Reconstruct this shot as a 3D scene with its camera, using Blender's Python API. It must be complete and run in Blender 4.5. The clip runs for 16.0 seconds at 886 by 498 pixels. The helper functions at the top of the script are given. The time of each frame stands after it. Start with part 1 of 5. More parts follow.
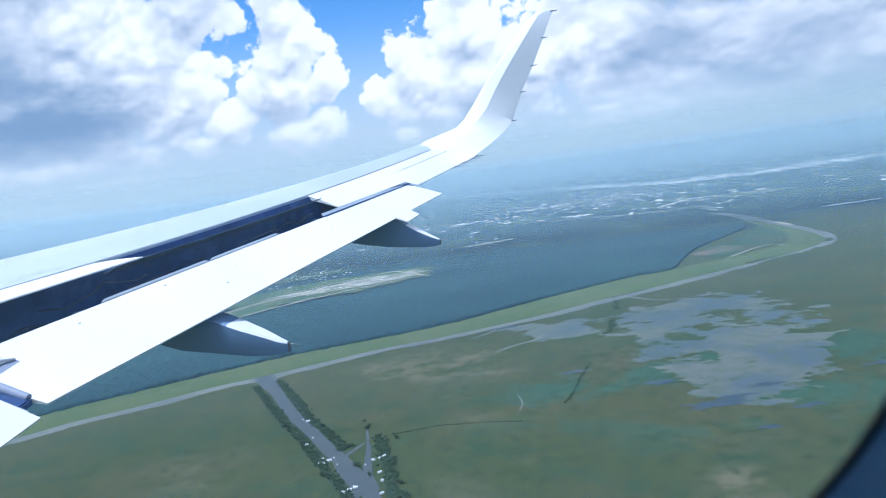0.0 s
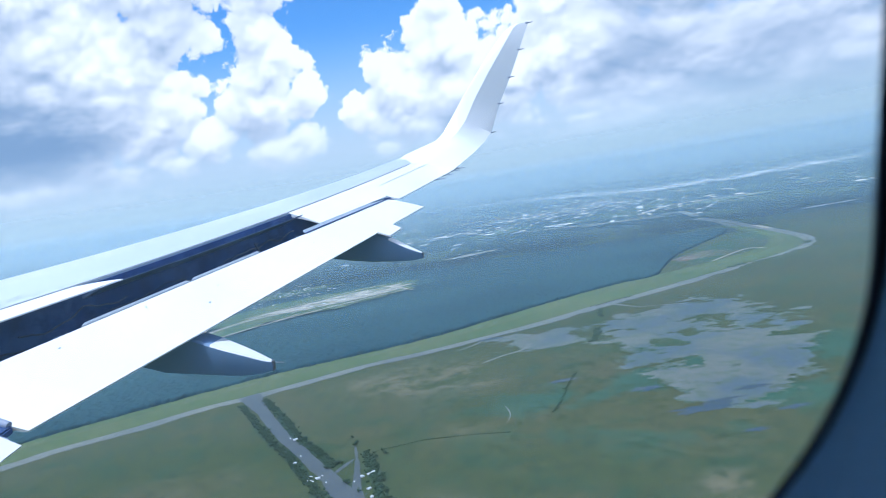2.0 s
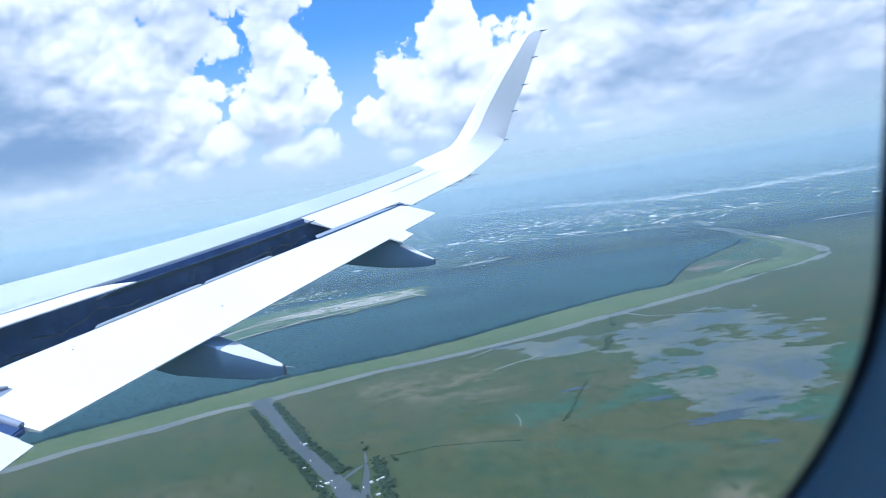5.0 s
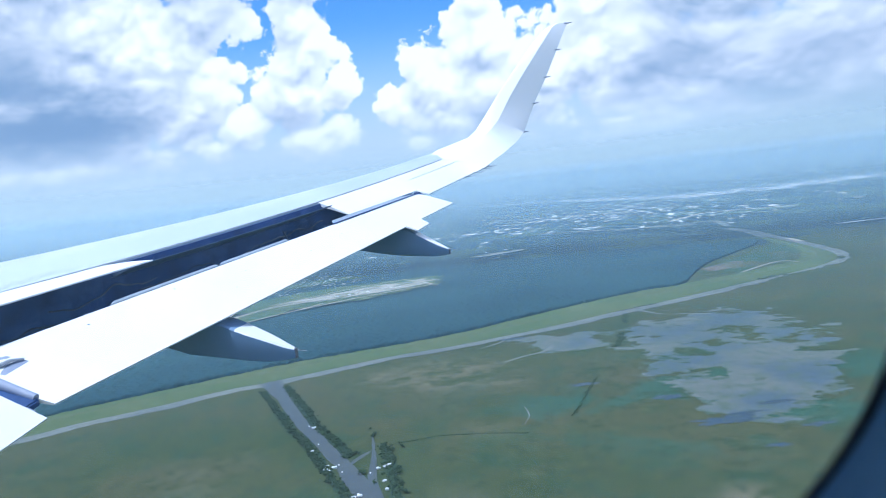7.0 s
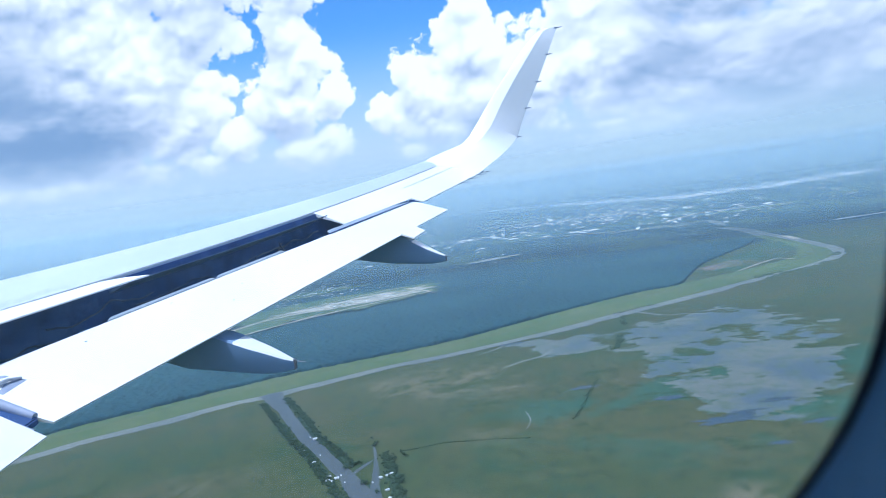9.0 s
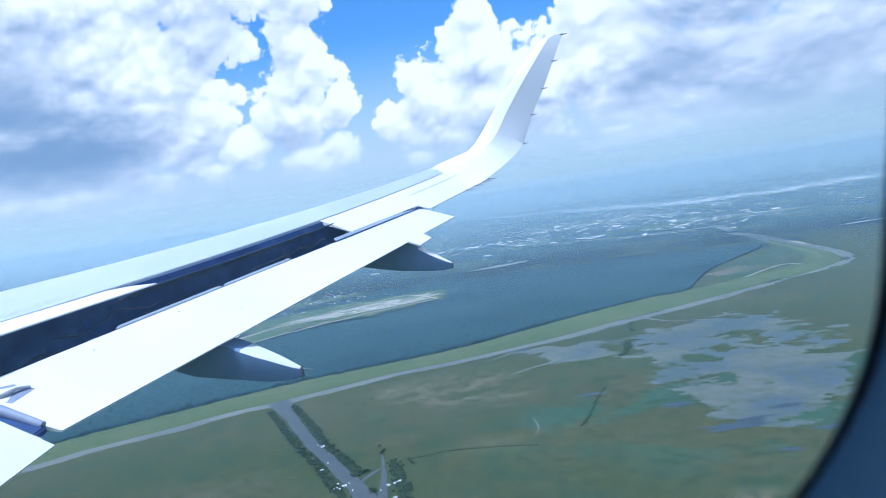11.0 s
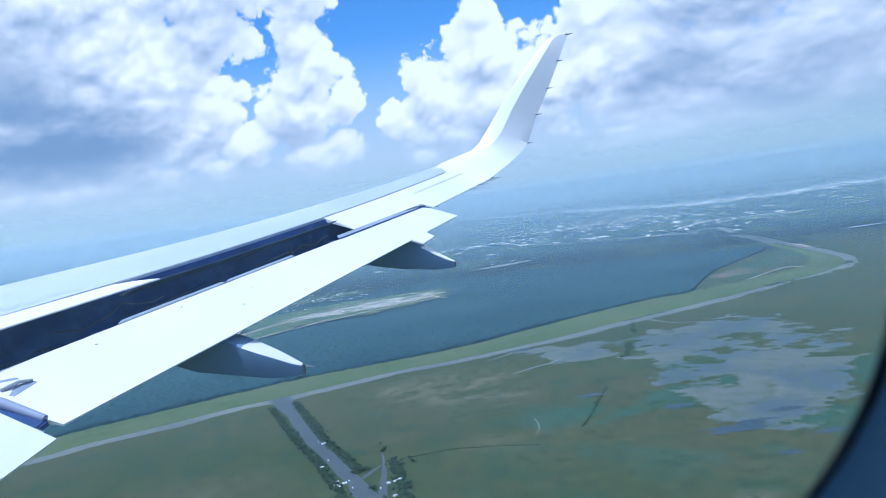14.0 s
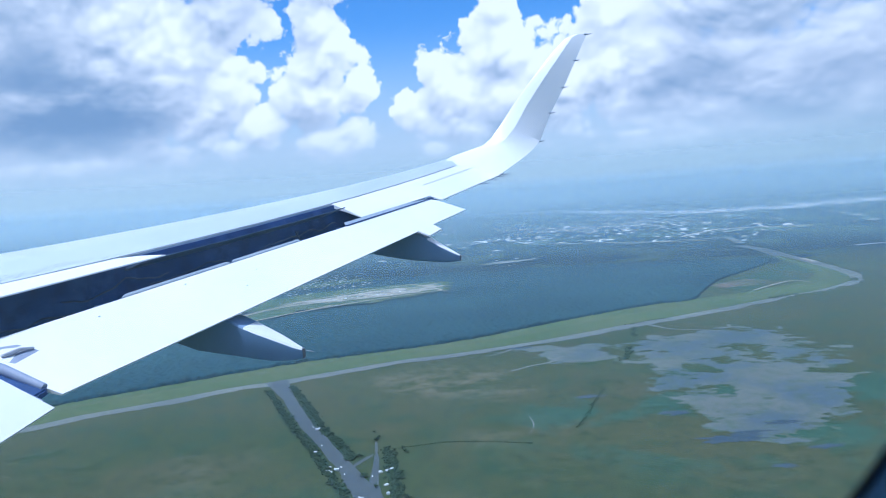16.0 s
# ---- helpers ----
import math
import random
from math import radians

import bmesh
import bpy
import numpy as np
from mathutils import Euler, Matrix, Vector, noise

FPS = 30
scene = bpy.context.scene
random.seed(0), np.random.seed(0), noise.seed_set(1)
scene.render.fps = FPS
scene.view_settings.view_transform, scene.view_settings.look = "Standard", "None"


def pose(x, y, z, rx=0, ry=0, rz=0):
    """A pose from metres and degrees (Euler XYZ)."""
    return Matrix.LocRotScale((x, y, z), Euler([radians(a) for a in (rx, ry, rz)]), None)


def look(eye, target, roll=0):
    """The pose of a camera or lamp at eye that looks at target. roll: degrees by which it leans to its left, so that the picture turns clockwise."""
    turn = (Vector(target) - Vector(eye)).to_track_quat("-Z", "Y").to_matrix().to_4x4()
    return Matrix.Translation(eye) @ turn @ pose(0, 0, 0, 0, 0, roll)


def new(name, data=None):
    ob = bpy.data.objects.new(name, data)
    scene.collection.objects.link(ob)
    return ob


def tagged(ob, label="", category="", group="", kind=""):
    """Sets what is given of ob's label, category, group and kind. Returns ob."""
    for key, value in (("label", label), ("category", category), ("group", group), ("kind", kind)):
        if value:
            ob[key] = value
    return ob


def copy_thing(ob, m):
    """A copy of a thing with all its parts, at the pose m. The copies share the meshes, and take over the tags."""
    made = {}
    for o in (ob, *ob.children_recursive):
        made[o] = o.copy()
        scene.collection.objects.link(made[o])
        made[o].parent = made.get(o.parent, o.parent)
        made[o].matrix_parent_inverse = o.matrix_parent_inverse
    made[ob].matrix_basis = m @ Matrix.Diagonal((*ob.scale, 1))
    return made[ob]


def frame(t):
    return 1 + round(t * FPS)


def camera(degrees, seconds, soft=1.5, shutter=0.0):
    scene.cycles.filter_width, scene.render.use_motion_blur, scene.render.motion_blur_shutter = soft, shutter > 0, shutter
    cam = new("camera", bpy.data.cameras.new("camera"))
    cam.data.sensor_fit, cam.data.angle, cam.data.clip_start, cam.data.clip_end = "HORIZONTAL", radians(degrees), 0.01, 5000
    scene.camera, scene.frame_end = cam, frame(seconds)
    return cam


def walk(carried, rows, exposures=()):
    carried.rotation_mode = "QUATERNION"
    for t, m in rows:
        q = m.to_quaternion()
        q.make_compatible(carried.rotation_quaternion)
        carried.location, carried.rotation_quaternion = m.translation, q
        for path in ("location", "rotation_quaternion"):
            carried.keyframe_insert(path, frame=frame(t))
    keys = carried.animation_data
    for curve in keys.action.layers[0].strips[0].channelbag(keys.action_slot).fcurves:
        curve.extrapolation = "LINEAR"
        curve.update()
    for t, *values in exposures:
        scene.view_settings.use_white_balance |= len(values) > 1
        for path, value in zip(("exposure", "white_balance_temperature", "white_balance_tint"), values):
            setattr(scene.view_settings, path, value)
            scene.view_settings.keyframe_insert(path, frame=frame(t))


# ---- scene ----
# World: x points outboard from the cabin window, y forward along the aircraft, z up.
# The eye sits behind the window at height ALT over the wetland. The aircraft hangs still where it is halfway through its pass.
ALT = 450.0
EYE = Vector((0.0, 0.0, ALT))
LENS = 60.0

# ---------------------------------------------------------------- camera
cam = camera(LENS, 16.0, soft=0.95)
# a small lens, focused far out: the window frame close by is soft
cam.data.dof.use_dof, cam.data.dof.focus_distance, cam.data.dof.aperture_fstop = True, 30.0, 11.0


def aim(yaw, pitch, roll, dx=0.0, dy=0.0, dz=0.0):
    a, p = radians(yaw), radians(pitch)
    eye = EYE + Vector((dx, dy, dz))
    way = Vector((math.cos(a) * math.cos(p), math.sin(a) * math.cos(p), math.sin(p)))
    return look(eye, eye + way, -roll)


# seconds, turn towards the nose, tilt, lean, shift of the eye towards the nose
PATH = [
    (0.0, 7.34, -4.72, 7.34, 0.0100), (0.5, 6.11, -3.21, 8.66, 0.0016), (1.0, 5.76, -2.87, 8.81, 0.0008), (1.5, 5.91, -3.09, 8.77, -0.0000),
    (2.0, 5.96, -3.95, 8.91, 0.0023), (2.5, 6.47, -2.93, 8.34, -0.0016), (3.0, 6.44, -2.67, 8.30, -0.0012), (3.5, 6.31, -3.23, 8.46, 0.0008),
    (4.0, 6.68, -3.32, 8.05, -0.0003), (6.5, 6.94, -3.32, 8.67, 0.0008), (7.0, 7.99, -3.94, 6.17, 0.0022), (7.5, 7.61, -4.47, 6.15, 0.0065),
    (8.0, 7.73, -4.63, 6.95, 0.0076), (8.5, 7.64, -3.91, 8.07, 0.0030), (9.0, 7.67, -3.46, 7.71, -0.0008), (11.5, 8.29, -2.66, 8.02, -0.0050),
    (12.0, 8.45, -2.18, 7.55, -0.0067), (12.5, 8.90, -2.01, 7.22, -0.0077), (13.0, 8.59, -2.33, 7.59, -0.0062), (13.5, 8.56, -2.35, 7.71, -0.0060),
    (14.0, 8.33, -2.94, 7.35, -0.0020), (14.5, 9.20, -2.06, 6.20, -0.0046), (15.0, 8.93, -2.49, 5.41, -0.0012), (15.5, 8.89, -3.90, 3.55, 0.0052),
    (16.0, 8.76, -3.42, 3.99, 0.0065)]
walk(cam, [(t, aim(a, b, c, 0.0, d)) for t, a, b, c, d in PATH], exposures=[(0.0, 0.20, 5380, 10), (4.0, 0.26, 5300, 10), (9.0, 0.26, 5200, 10), (13.0, 0.11, 5060, 10), (16.0, 0.08, 5050, 10)])

# ---------------------------------------------------------------- light
SUN = Vector((-0.21, 0.30, 0.93)).normalized()
sun = new("sun", bpy.data.lights.new("sun", "SUN"))
sun.data.energy, sun.data.angle, sun.data.color = 4.2, radians(0.6), (1.0, 0.965, 0.91)
sun.matrix_world = look((0, 0, ALT + 60), Vector((0, 0, ALT + 60)) - SUN)


def link(nt, a, b):
    nt.links.new(a, b)


def node(nt, kind, **values):
    n = nt.nodes.new(kind)
    for key, value in values.items():
        if key in n.inputs:
            n.inputs[key].default_value = value
    return n


def put(nt, sock, value):
    if isinstance(value, bpy.types.NodeSocket):
        nt.links.new(value, sock)
    else:
        sock.default_value = value


def calc(nt, op, a, b=0.0, c=0.0, clamp=False):
    n = nt.nodes.new("ShaderNodeMath")
    n.operation, n.use_clamp = op, clamp
    for sock, value in zip(n.inputs, (a, b, c)):
        put(nt, sock, value)
    return n.outputs[0]


def vec(nt, op, a, b=(0, 0, 0)):
    n = nt.nodes.new("ShaderNodeVectorMath")
    n.operation = op
    put(nt, n.inputs[0], a)
    put(nt, n.inputs[1], b)
    return n.outputs["Value"] if op in ("LENGTH", "DOT_PRODUCT", "DISTANCE") else n.outputs[0]


def mix(nt, fac, a, b):
    n = nt.nodes.new("ShaderNodeMix")
    n.data_type = "RGBA"
    put(nt, n.inputs[0], fac)
    for sock, value in ((n.inputs[6], a), (n.inputs[7], b)):
        put(nt, sock, value if isinstance(value, bpy.types.NodeSocket) else (*value, 1.0))
    return n.outputs[2]


def ramp(nt, value, lo, hi):
    n = nt.nodes.new("ShaderNodeMapRange")
    n.interpolation_type = "SMOOTHSTEP"
    for sock, v in zip(n.inputs, (value, lo, hi, 0.0, 1.0)):
        put(nt, sock, v)
    return n.outputs[0]


def fbm(nt, where, scale, detail=6.0, rough=0.55, warp=0.0, flat=False):
    n = nt.nodes.new("ShaderNodeTexNoise")
    n.noise_dimensions = "2D" if flat else "3D"
    put(nt, n.inputs["Vector"], where)
    for key, v in (("Scale", scale), ("Detail", detail), ("Roughness", rough), ("Distortion", warp)):
        n.inputs[key].default_value = v
    return n.outputs[0]


def cells(nt, where, scale, detail=2.0):
    n = nt.nodes.new("ShaderNodeTexVoronoi")
    n.voronoi_dimensions, n.feature = "2D", "F1"
    put(nt, n.inputs["Vector"], where)
    n.inputs["Scale"].default_value = scale
    n.inputs["Detail"].default_value = detail
    return n.outputs["Distance"]


# cumulus masses of the sky: bearing, height, half width, half height, in degrees
CLOUD_LEFT = [(34.5, 12.9, 4.6, 4.6), (30.3, 13.9, 5.1, 3.0), (28.1, 12.0, 3.8, 3.4), (23.4, 14.2, 3.9, 2.6), (28.3, 8.7, 4.6, 3.0), (32.8, 8.6, 6.3, 3.8), (24.0, 8.5, 2.6, 2.6),
              (25.1, 6.9, 3.4, 1.8), (21.6, 10.2, 0.7, 0.8), (24.6, 11.4, 2.4, 1.7), (22.8, 12.6, 1.8, 1.5), (23.2, 10.6, 1.8, 1.5), (39.5, 11.0, 6.8, 6.3), (32.9, 17.0, 10.5, 3.8), (23.6, 17.4, 5.4, 3.6), (40.0, 19.0, 9.0, 6.0)]
CLOUD_STRIP = [(34.9, 3.9, 4.6, 1.2), (30.7, 4.4, 4.2, 0.9), (28.1, 4.9, 2.1, 0.8), (40.0, 3.6, 4.0, 1.2), (33.0, 5.9, 7.0, 1.9), (38.0, 6.5, 5.0, 2.4)]
CLOUD_PILLAR = [(16.6, 13.2, 2.2, 2.5), (17.0, 10.5, 2.7, 2.5), (14.2, 8.7, 1.7, 1.6), (17.8, 8.0, 2.7, 2.5), (15.6, 11.9, 2.0, 2.1), (16.4, 16.2, 2.3, 2.5), (16.8, 5.0, 2.6, 1.4), (21.4, 6.4, 2.8, 1.7), (14.7, 5.4, 1.3, 1.3), (15.6, 19.0, 2.4, 2.5)]
CLOUD_MIDDLE = [(7.9, 9.2, 1.8, 2.1), (10.0, 7.2, 1.7, 1.7), (6.2, 7.8, 3.6, 3.4), (3.5, 10.6, 3.2, 3.0), (2.7, 6.9, 5.0, 3.2), (-1.2, 8.4, 4.6, 3.3), (-4.1, 9.4, 3.0, 3.4), (-4.4, 12.7, 2.2, 2.2), (3.8, 13.5, 1.6, 1.6), (8.7, 4.0, 1.5, 0.9), (5.9, 5.3, 3.8, 1.7)]
CLOUD_RIGHT = [(-8.0, 8.9, 4.6, 3.4), (-12.5, 7.8, 5.5, 3.8), (-17.8, 7.2, 6.8, 4.2), (-22.9, 5.2, 6.3, 5.1), (-8.5, 5.4, 5.1, 1.9), (-13.2, 3.8, 6.3, 1.7), (-19.1, 2.6, 7.2, 2.5), (-8.2, 3.2, 5.1, 1.1), (-14.0, 13.0, 10.0, 3.6), (-26.0, 10.0, 8.0, 6.0)]
CLOUD_LOW = [(23.5, 5.1, 1.7, 0.8), (32.0, 2.9, 5.5, 0.7), (-6.0, 4.1, 3.0, 0.5)]


def cloud_group(name, detail):
    """How thick the clouds are in a direction (bearing, height, 0), in degrees, with their small knobs or without."""
    g = bpy.data.node_groups.new(name, "ShaderNodeTree")
    g.interface.new_socket("Way", in_out="INPUT", socket_type="NodeSocketVector")
    g.interface.new_socket("Thick", in_out="OUTPUT", socket_type="NodeSocketFloat")
    way = g.nodes.new("NodeGroupInput").outputs[0]
    total = None
    for cx, cy, rx, ry in CLOUD_LEFT + CLOUD_STRIP + CLOUD_PILLAR + CLOUD_MIDDLE + CLOUD_RIGHT + CLOUD_LOW:
        d = vec(g, "LENGTH", vec(g, "MULTIPLY", vec(g, "SUBTRACT", way, (cx, cy, 0)), (1 / rx, 1 / ry, 1)))
        v = calc(g, "MULTIPLY", calc(g, "SUBTRACT", 1.0, d), min(1.0, 0.28 + 0.24 * min(rx, ry)))
        total = v if total is None else calc(g, "SMOOTH_MAX", total, v, 0.10)
    # broken cloud over the rest of the sky
    rest = calc(g, "MULTIPLY", calc(g, "SUBTRACT", fbm(g, way, 0.06, 2.0, flat=True), 0.50), 4.0)
    open_sky = ramp(g, vec(g, "LENGTH", vec(g, "MULTIPLY", vec(g, "SUBTRACT", way, (6, 8, 0)), (1.0, 2.2, 0))), 70.0, 36.0)
    total = calc(g, "MAXIMUM", total, calc(g, "SUBTRACT", rest, calc(g, "MULTIPLY", open_sky, 4.0)))
    # layers lie flatter and longer behind the wing
    parts = g.nodes.new("ShaderNodeSeparateXYZ")
    link(g, way, parts.inputs[0])
    aft = calc(g, "MINIMUM", calc(g, "ADD", parts.outputs[0], 6.0), 0.0)
    turned = g.nodes.new("ShaderNodeCombineXYZ")
    link(g, calc(g, "SUBTRACT", parts.outputs[0], calc(g, "MULTIPLY", aft, 0.3)), turned.inputs[0])
    link(g, calc(g, "MULTIPLY", parts.outputs[1], calc(g, "ADD", 1.0, calc(g, "MULTIPLY", ramp(g, parts.outputs[0], -6.0, -14.0), 0.25))), turned.inputs[1])
    # cauliflower heads: cells on cells, bent by finer noise
    bend = fbm(g, vec(g, "ADD", turned.outputs[0], (3.1, 7.7, 0)), 0.55, 3.0, 0.55, flat=True)
    bend_2 = fbm(g, vec(g, "ADD", turned.outputs[0], (-9.4, 2.3, 0)), 0.55, 3.0, 0.55, flat=True)
    off = g.nodes.new("ShaderNodeCombineXYZ")
    link(g, calc(g, "MULTIPLY", calc(g, "SUBTRACT", bend, 0.5), 0.95), off.inputs[0])
    link(g, calc(g, "MULTIPLY", calc(g, "SUBTRACT", bend_2, 0.5), 0.95), off.inputs[1])
    bent = vec(g, "ADD", turned.outputs[0], off.outputs[0])
    heads = calc(g, "MULTIPLY", calc(g, "SUBTRACT", 0.42, cells(g, bent, 0.42, 0.0)), 0.62)
    knobs = calc(g, "MULTIPLY", calc(g, "SUBTRACT", 0.42, cells(g, bent, 1.05, 0.0)), 0.34 if detail else 0.20)
    curls = calc(g, "MULTIPLY", calc(g, "SUBTRACT", 0.42, cells(g, bent, 2.4, 1.0)), 0.12 if detail else 0.0)
    wisps = calc(g, "MULTIPLY", calc(g, "SUBTRACT", fbm(g, turned.outputs[0], 0.8, 5.0, 0.55, flat=True), 0.5), 0.24 if detail else 0.08)
    out = calc(g, "ADD", calc(g, "ADD", calc(g, "ADD", total, heads), knobs), calc(g, "ADD", wisps, curls))
    link(g, out, g.nodes.new("NodeGroupOutput").inputs[0])
    return g


world = bpy.data.worlds.new("sky")
scene.world = world
world.use_nodes = True
world.cycles.sampling_method, world.cycles.sample_map_resolution = "MANUAL", 512
nt = world.node_tree
nt.nodes.clear()
sky = nt.nodes.new("ShaderNodeTexSky")
sky.sky_type, sky.sun_disc = "NISHITA", False
sky.sun_elevation, sky.sun_rotation = math.asin(SUN.z), math.atan2(SUN.x, SUN.y)
sky.air_density, sky.dust_density, sky.ozone_density = 1.0, 0.2, 3.0
way = nt.nodes.new("ShaderNodeTexCoord").outputs["Generated"]
split = nt.nodes.new("ShaderNodeSeparateXYZ")
link(nt, way, split.inputs[0])
bearing = calc(nt, "MULTIPLY", calc(nt, "ARCTAN2", split.outputs[1], split.outputs[0]), 57.2958)
height = calc(nt, "MULTIPLY", calc(nt, "ARCSINE", split.outputs[2]), 57.2958)
join = nt.nodes.new("ShaderNodeCombineXYZ")
link(nt, bearing, join.inputs[0])
link(nt, height, join.inputs[1])
whole, plain = cloud_group("cloud_thickness", True), cloud_group("cloud_masses", False)


def thickness(group, dx, dy):
    g = nt.nodes.new("ShaderNodeGroup")
    g.node_tree = group
    link(nt, vec(nt, "ADD", join.outputs[0], (dx, dy, 0)), g.inputs[0])
    return g.outputs[0]


thick, sunward = thickness(whole, 0, 0), thickness(whole, 0.10, 0.32)
mass, high_mass, far_mass = thickness(plain, 0, 0), thickness(plain, -0.25, 0.7), thickness(plain, -0.8, 2.2)
# crisp heads to the front, soft rain-washed layers further back and low down
soft = calc(nt, "MAXIMUM", calc(nt, "MULTIPLY", ramp(nt, bearing, -4.0, -10.0), 0.65), ramp(nt, height, 8.0, 4.0))
cover = mix(nt, soft, ramp(nt, thick, -0.14, 0.02), ramp(nt, thick, -0.30, 0.30))
fine_lit = calc(nt, "MULTIPLY", calc(nt, "SUBTRACT", thick, sunward), calc(nt, "ADD", 0.42, calc(nt, "MULTIPLY", soft, 0.05)))
mid_lit = calc(nt, "MULTIPLY", calc(nt, "SUBTRACT", mass, high_mass), 0.56)
broad_lit = calc(nt, "MULTIPLY", calc(nt, "SUBTRACT", mass, far_mass), 0.34)
thin = calc(nt, "MULTIPLY", ramp(nt, thick, 0.40, 0.05), 0.10)
lit = calc(nt, "ADD", calc(nt, "ADD", 0.74, calc(nt, "ADD", fine_lit, thin)), calc(nt, "ADD", mid_lit, broad_lit), clamp=True)
# thick, rain-heavy bases: bearing, height, half width, half height, depth
for cx, cy, rx, ry, deep in ((33.8, 7.4, 9.4, 3.6, 1.0), (31.5, 6.2, 6.0, 1.8, 0.6), (36.0, 11.2, 5.4, 3.8, 0.8), (-10.2, 8.0, 6.4, 2.0, 0.72), (-12.0, 11.5, 7.0, 2.0, 0.3), (-7.3, 5.7, 4.6, 0.7, 0.5), (-18.4, 6.6, 6.5, 2.4, 0.55), (-21.5, 2.9, 6.1, 2.5, 0.5), (2.4, 5.9, 3.0, 1.3, 0.5), (-14.0, 4.6, 5.0, 0.8, 0.4), (17.5, 6.4, 2.6, 0.9, 0.35), (26.0, 6.6, 3.0, 1.2, 0.4), (22.5, 15.0, 3.2, 2.6, 0.3)):
    d = vec(nt, "LENGTH", vec(nt, "MULTIPLY", vec(nt, "SUBTRACT", join.outputs[0], (cx, cy, 0)), (1 / rx, 1 / ry, 0)))
    d = calc(nt, "ADD", d, calc(nt, "MULTIPLY", calc(nt, "SUBTRACT", fbm(nt, vec(nt, "MULTIPLY", join.outputs[0], (0.6, 1.3, 0)), 0.30, 6.0, 0.60, flat=True), 0.5), 1.35))
    lit = calc(nt, "MULTIPLY", lit, calc(nt, "SUBTRACT", 1.0, calc(nt, "MULTIPLY", ramp(nt, d, 1.25, 0.05), deep)))
# the layers aft stand in each other's shade
lit = calc(nt, "MULTIPLY", lit, calc(nt, "SUBTRACT", 1.0, calc(nt, "MULTIPLY", ramp(nt, bearing, -5.0, -15.0), 0.26)), clamp=True)
cloud = mix(nt, lit, (2.10, 3.02, 4.25), (8.7, 8.55, 8.4))
tint = nt.nodes.new("ShaderNodeMix")
tint.data_type, tint.blend_type = "RGBA", "MULTIPLY"
tint.inputs[0].default_value = 1.0
link(nt, sky.outputs[0], tint.inputs[6])
tint.inputs[7].default_value = (0.62, 0.95, 1.22, 1)
haze_low = ramp(nt, height, 14.0, 4.0)
tone = mix(nt, calc(nt, "MULTIPLY", haze_low, 0.9), tint.outputs[2], mix(nt, ramp(nt, height, 0.3, 4.5), (3.65, 4.6, 5.15), (4.7, 5.4, 5.9)))
# rain hangs under the layers aft
rain = calc(nt, "MULTIPLY", ramp(nt, bearing, -8.0, -20.0), ramp(nt, height, 12.0, 4.0))
tone = mix(nt, calc(nt, "MULTIPLY", rain, 0.55), tone, (3.2, 4.2, 4.85))
tone = mix(nt, calc(nt, "MULTIPLY", cover, ramp(nt, height, 1.8, 7.2)), tone, cloud)
back = node(nt, "ShaderNodeBackground", Strength=0.115)
link(nt, tone, back.inputs[0])
link(nt, back.outputs[0], nt.nodes.new("ShaderNodeOutputWorld").inputs[0])


# ---------------------------------------------------------------- materials
def plan_place(t, where):
    """The place on the true plan, in lengths of 3 m: undoes how far country is drawn in towards the marsh."""
    flat = vec(t, "MULTIPLY", where, (1, 1, 0))
    r = vec(t, "LENGTH", flat)
    part_way = calc(t, "DIVIDE", calc(t, "MAXIMUM", calc(t, "SUBTRACT", r, 3000.0), 0.0), 1850.0)
    beyond = calc(t, "MULTIPLY", calc(t, "LOGARITHM", calc(t, "MAXIMUM", calc(t, "SUBTRACT", 1.0, part_way), 0.002), math.e), -1850.0)
    true_r = calc(t, "ADD", calc(t, "MINIMUM", r, 3000.0), beyond)
    n = t.nodes.new("ShaderNodeVectorMath")
    n.operation = "SCALE"
    link(t, flat, n.inputs[0])
    link(t, calc(t, "DIVIDE", true_r, calc(t, "MULTIPLY", calc(t, "MAXIMUM", r, 1.0), 3.0)), n.inputs["Scale"])
    return n.outputs[0]


def material(name, build, rough=0.6, metal=0.0, bump=0.0, bump_size=1.0, spec=0.5, land=False):
    """build(nt, where) gives (colour, height or None); where is the place in metres, or for land that of plan_place()."""
    m = bpy.data.materials.new(name)
    m.use_nodes = True
    t = m.node_tree
    b = t.nodes["Principled BSDF"]
    where = t.nodes.new("ShaderNodeNewGeometry").outputs["Position"]
    colour, relief = build(t, plan_place(t, where) if land else where)
    put(t, b.inputs["Base Color"], colour if isinstance(colour, bpy.types.NodeSocket) else (*colour, 1))
    put(t, b.inputs["Roughness"], rough)
    b.inputs["Metallic"].default_value = metal
    b.inputs["Specular IOR Level"].default_value = spec
    if relief is not None and bump:
        n = node(t, "ShaderNodeBump", Strength=bump, Distance=bump_size)
        link(t, relief, n.inputs["Height"])
        link(t, n.outputs[0], b.inputs["Normal"])
    return m


def two_tone(a, b, scale, fine, lo=0.35, hi=0.65, c=None, amount=0.35):
    """Two colours mixed by broad patches, with a third as fine grain."""
    def build(t, where):
        broad = ramp(t, fbm(t, where, scale, 5.0, 0.6), lo, hi)
        grain = fbm(t, where, fine, 8.0, 0.65)
        col = mix(t, broad, a, b)
        dark = c or tuple(0.6 * v for v in a)
        col = mix(t, calc(t, "MULTIPLY", ramp(t, grain, 0.4, 0.7), amount), col, dark)
        return col, grain
    return build


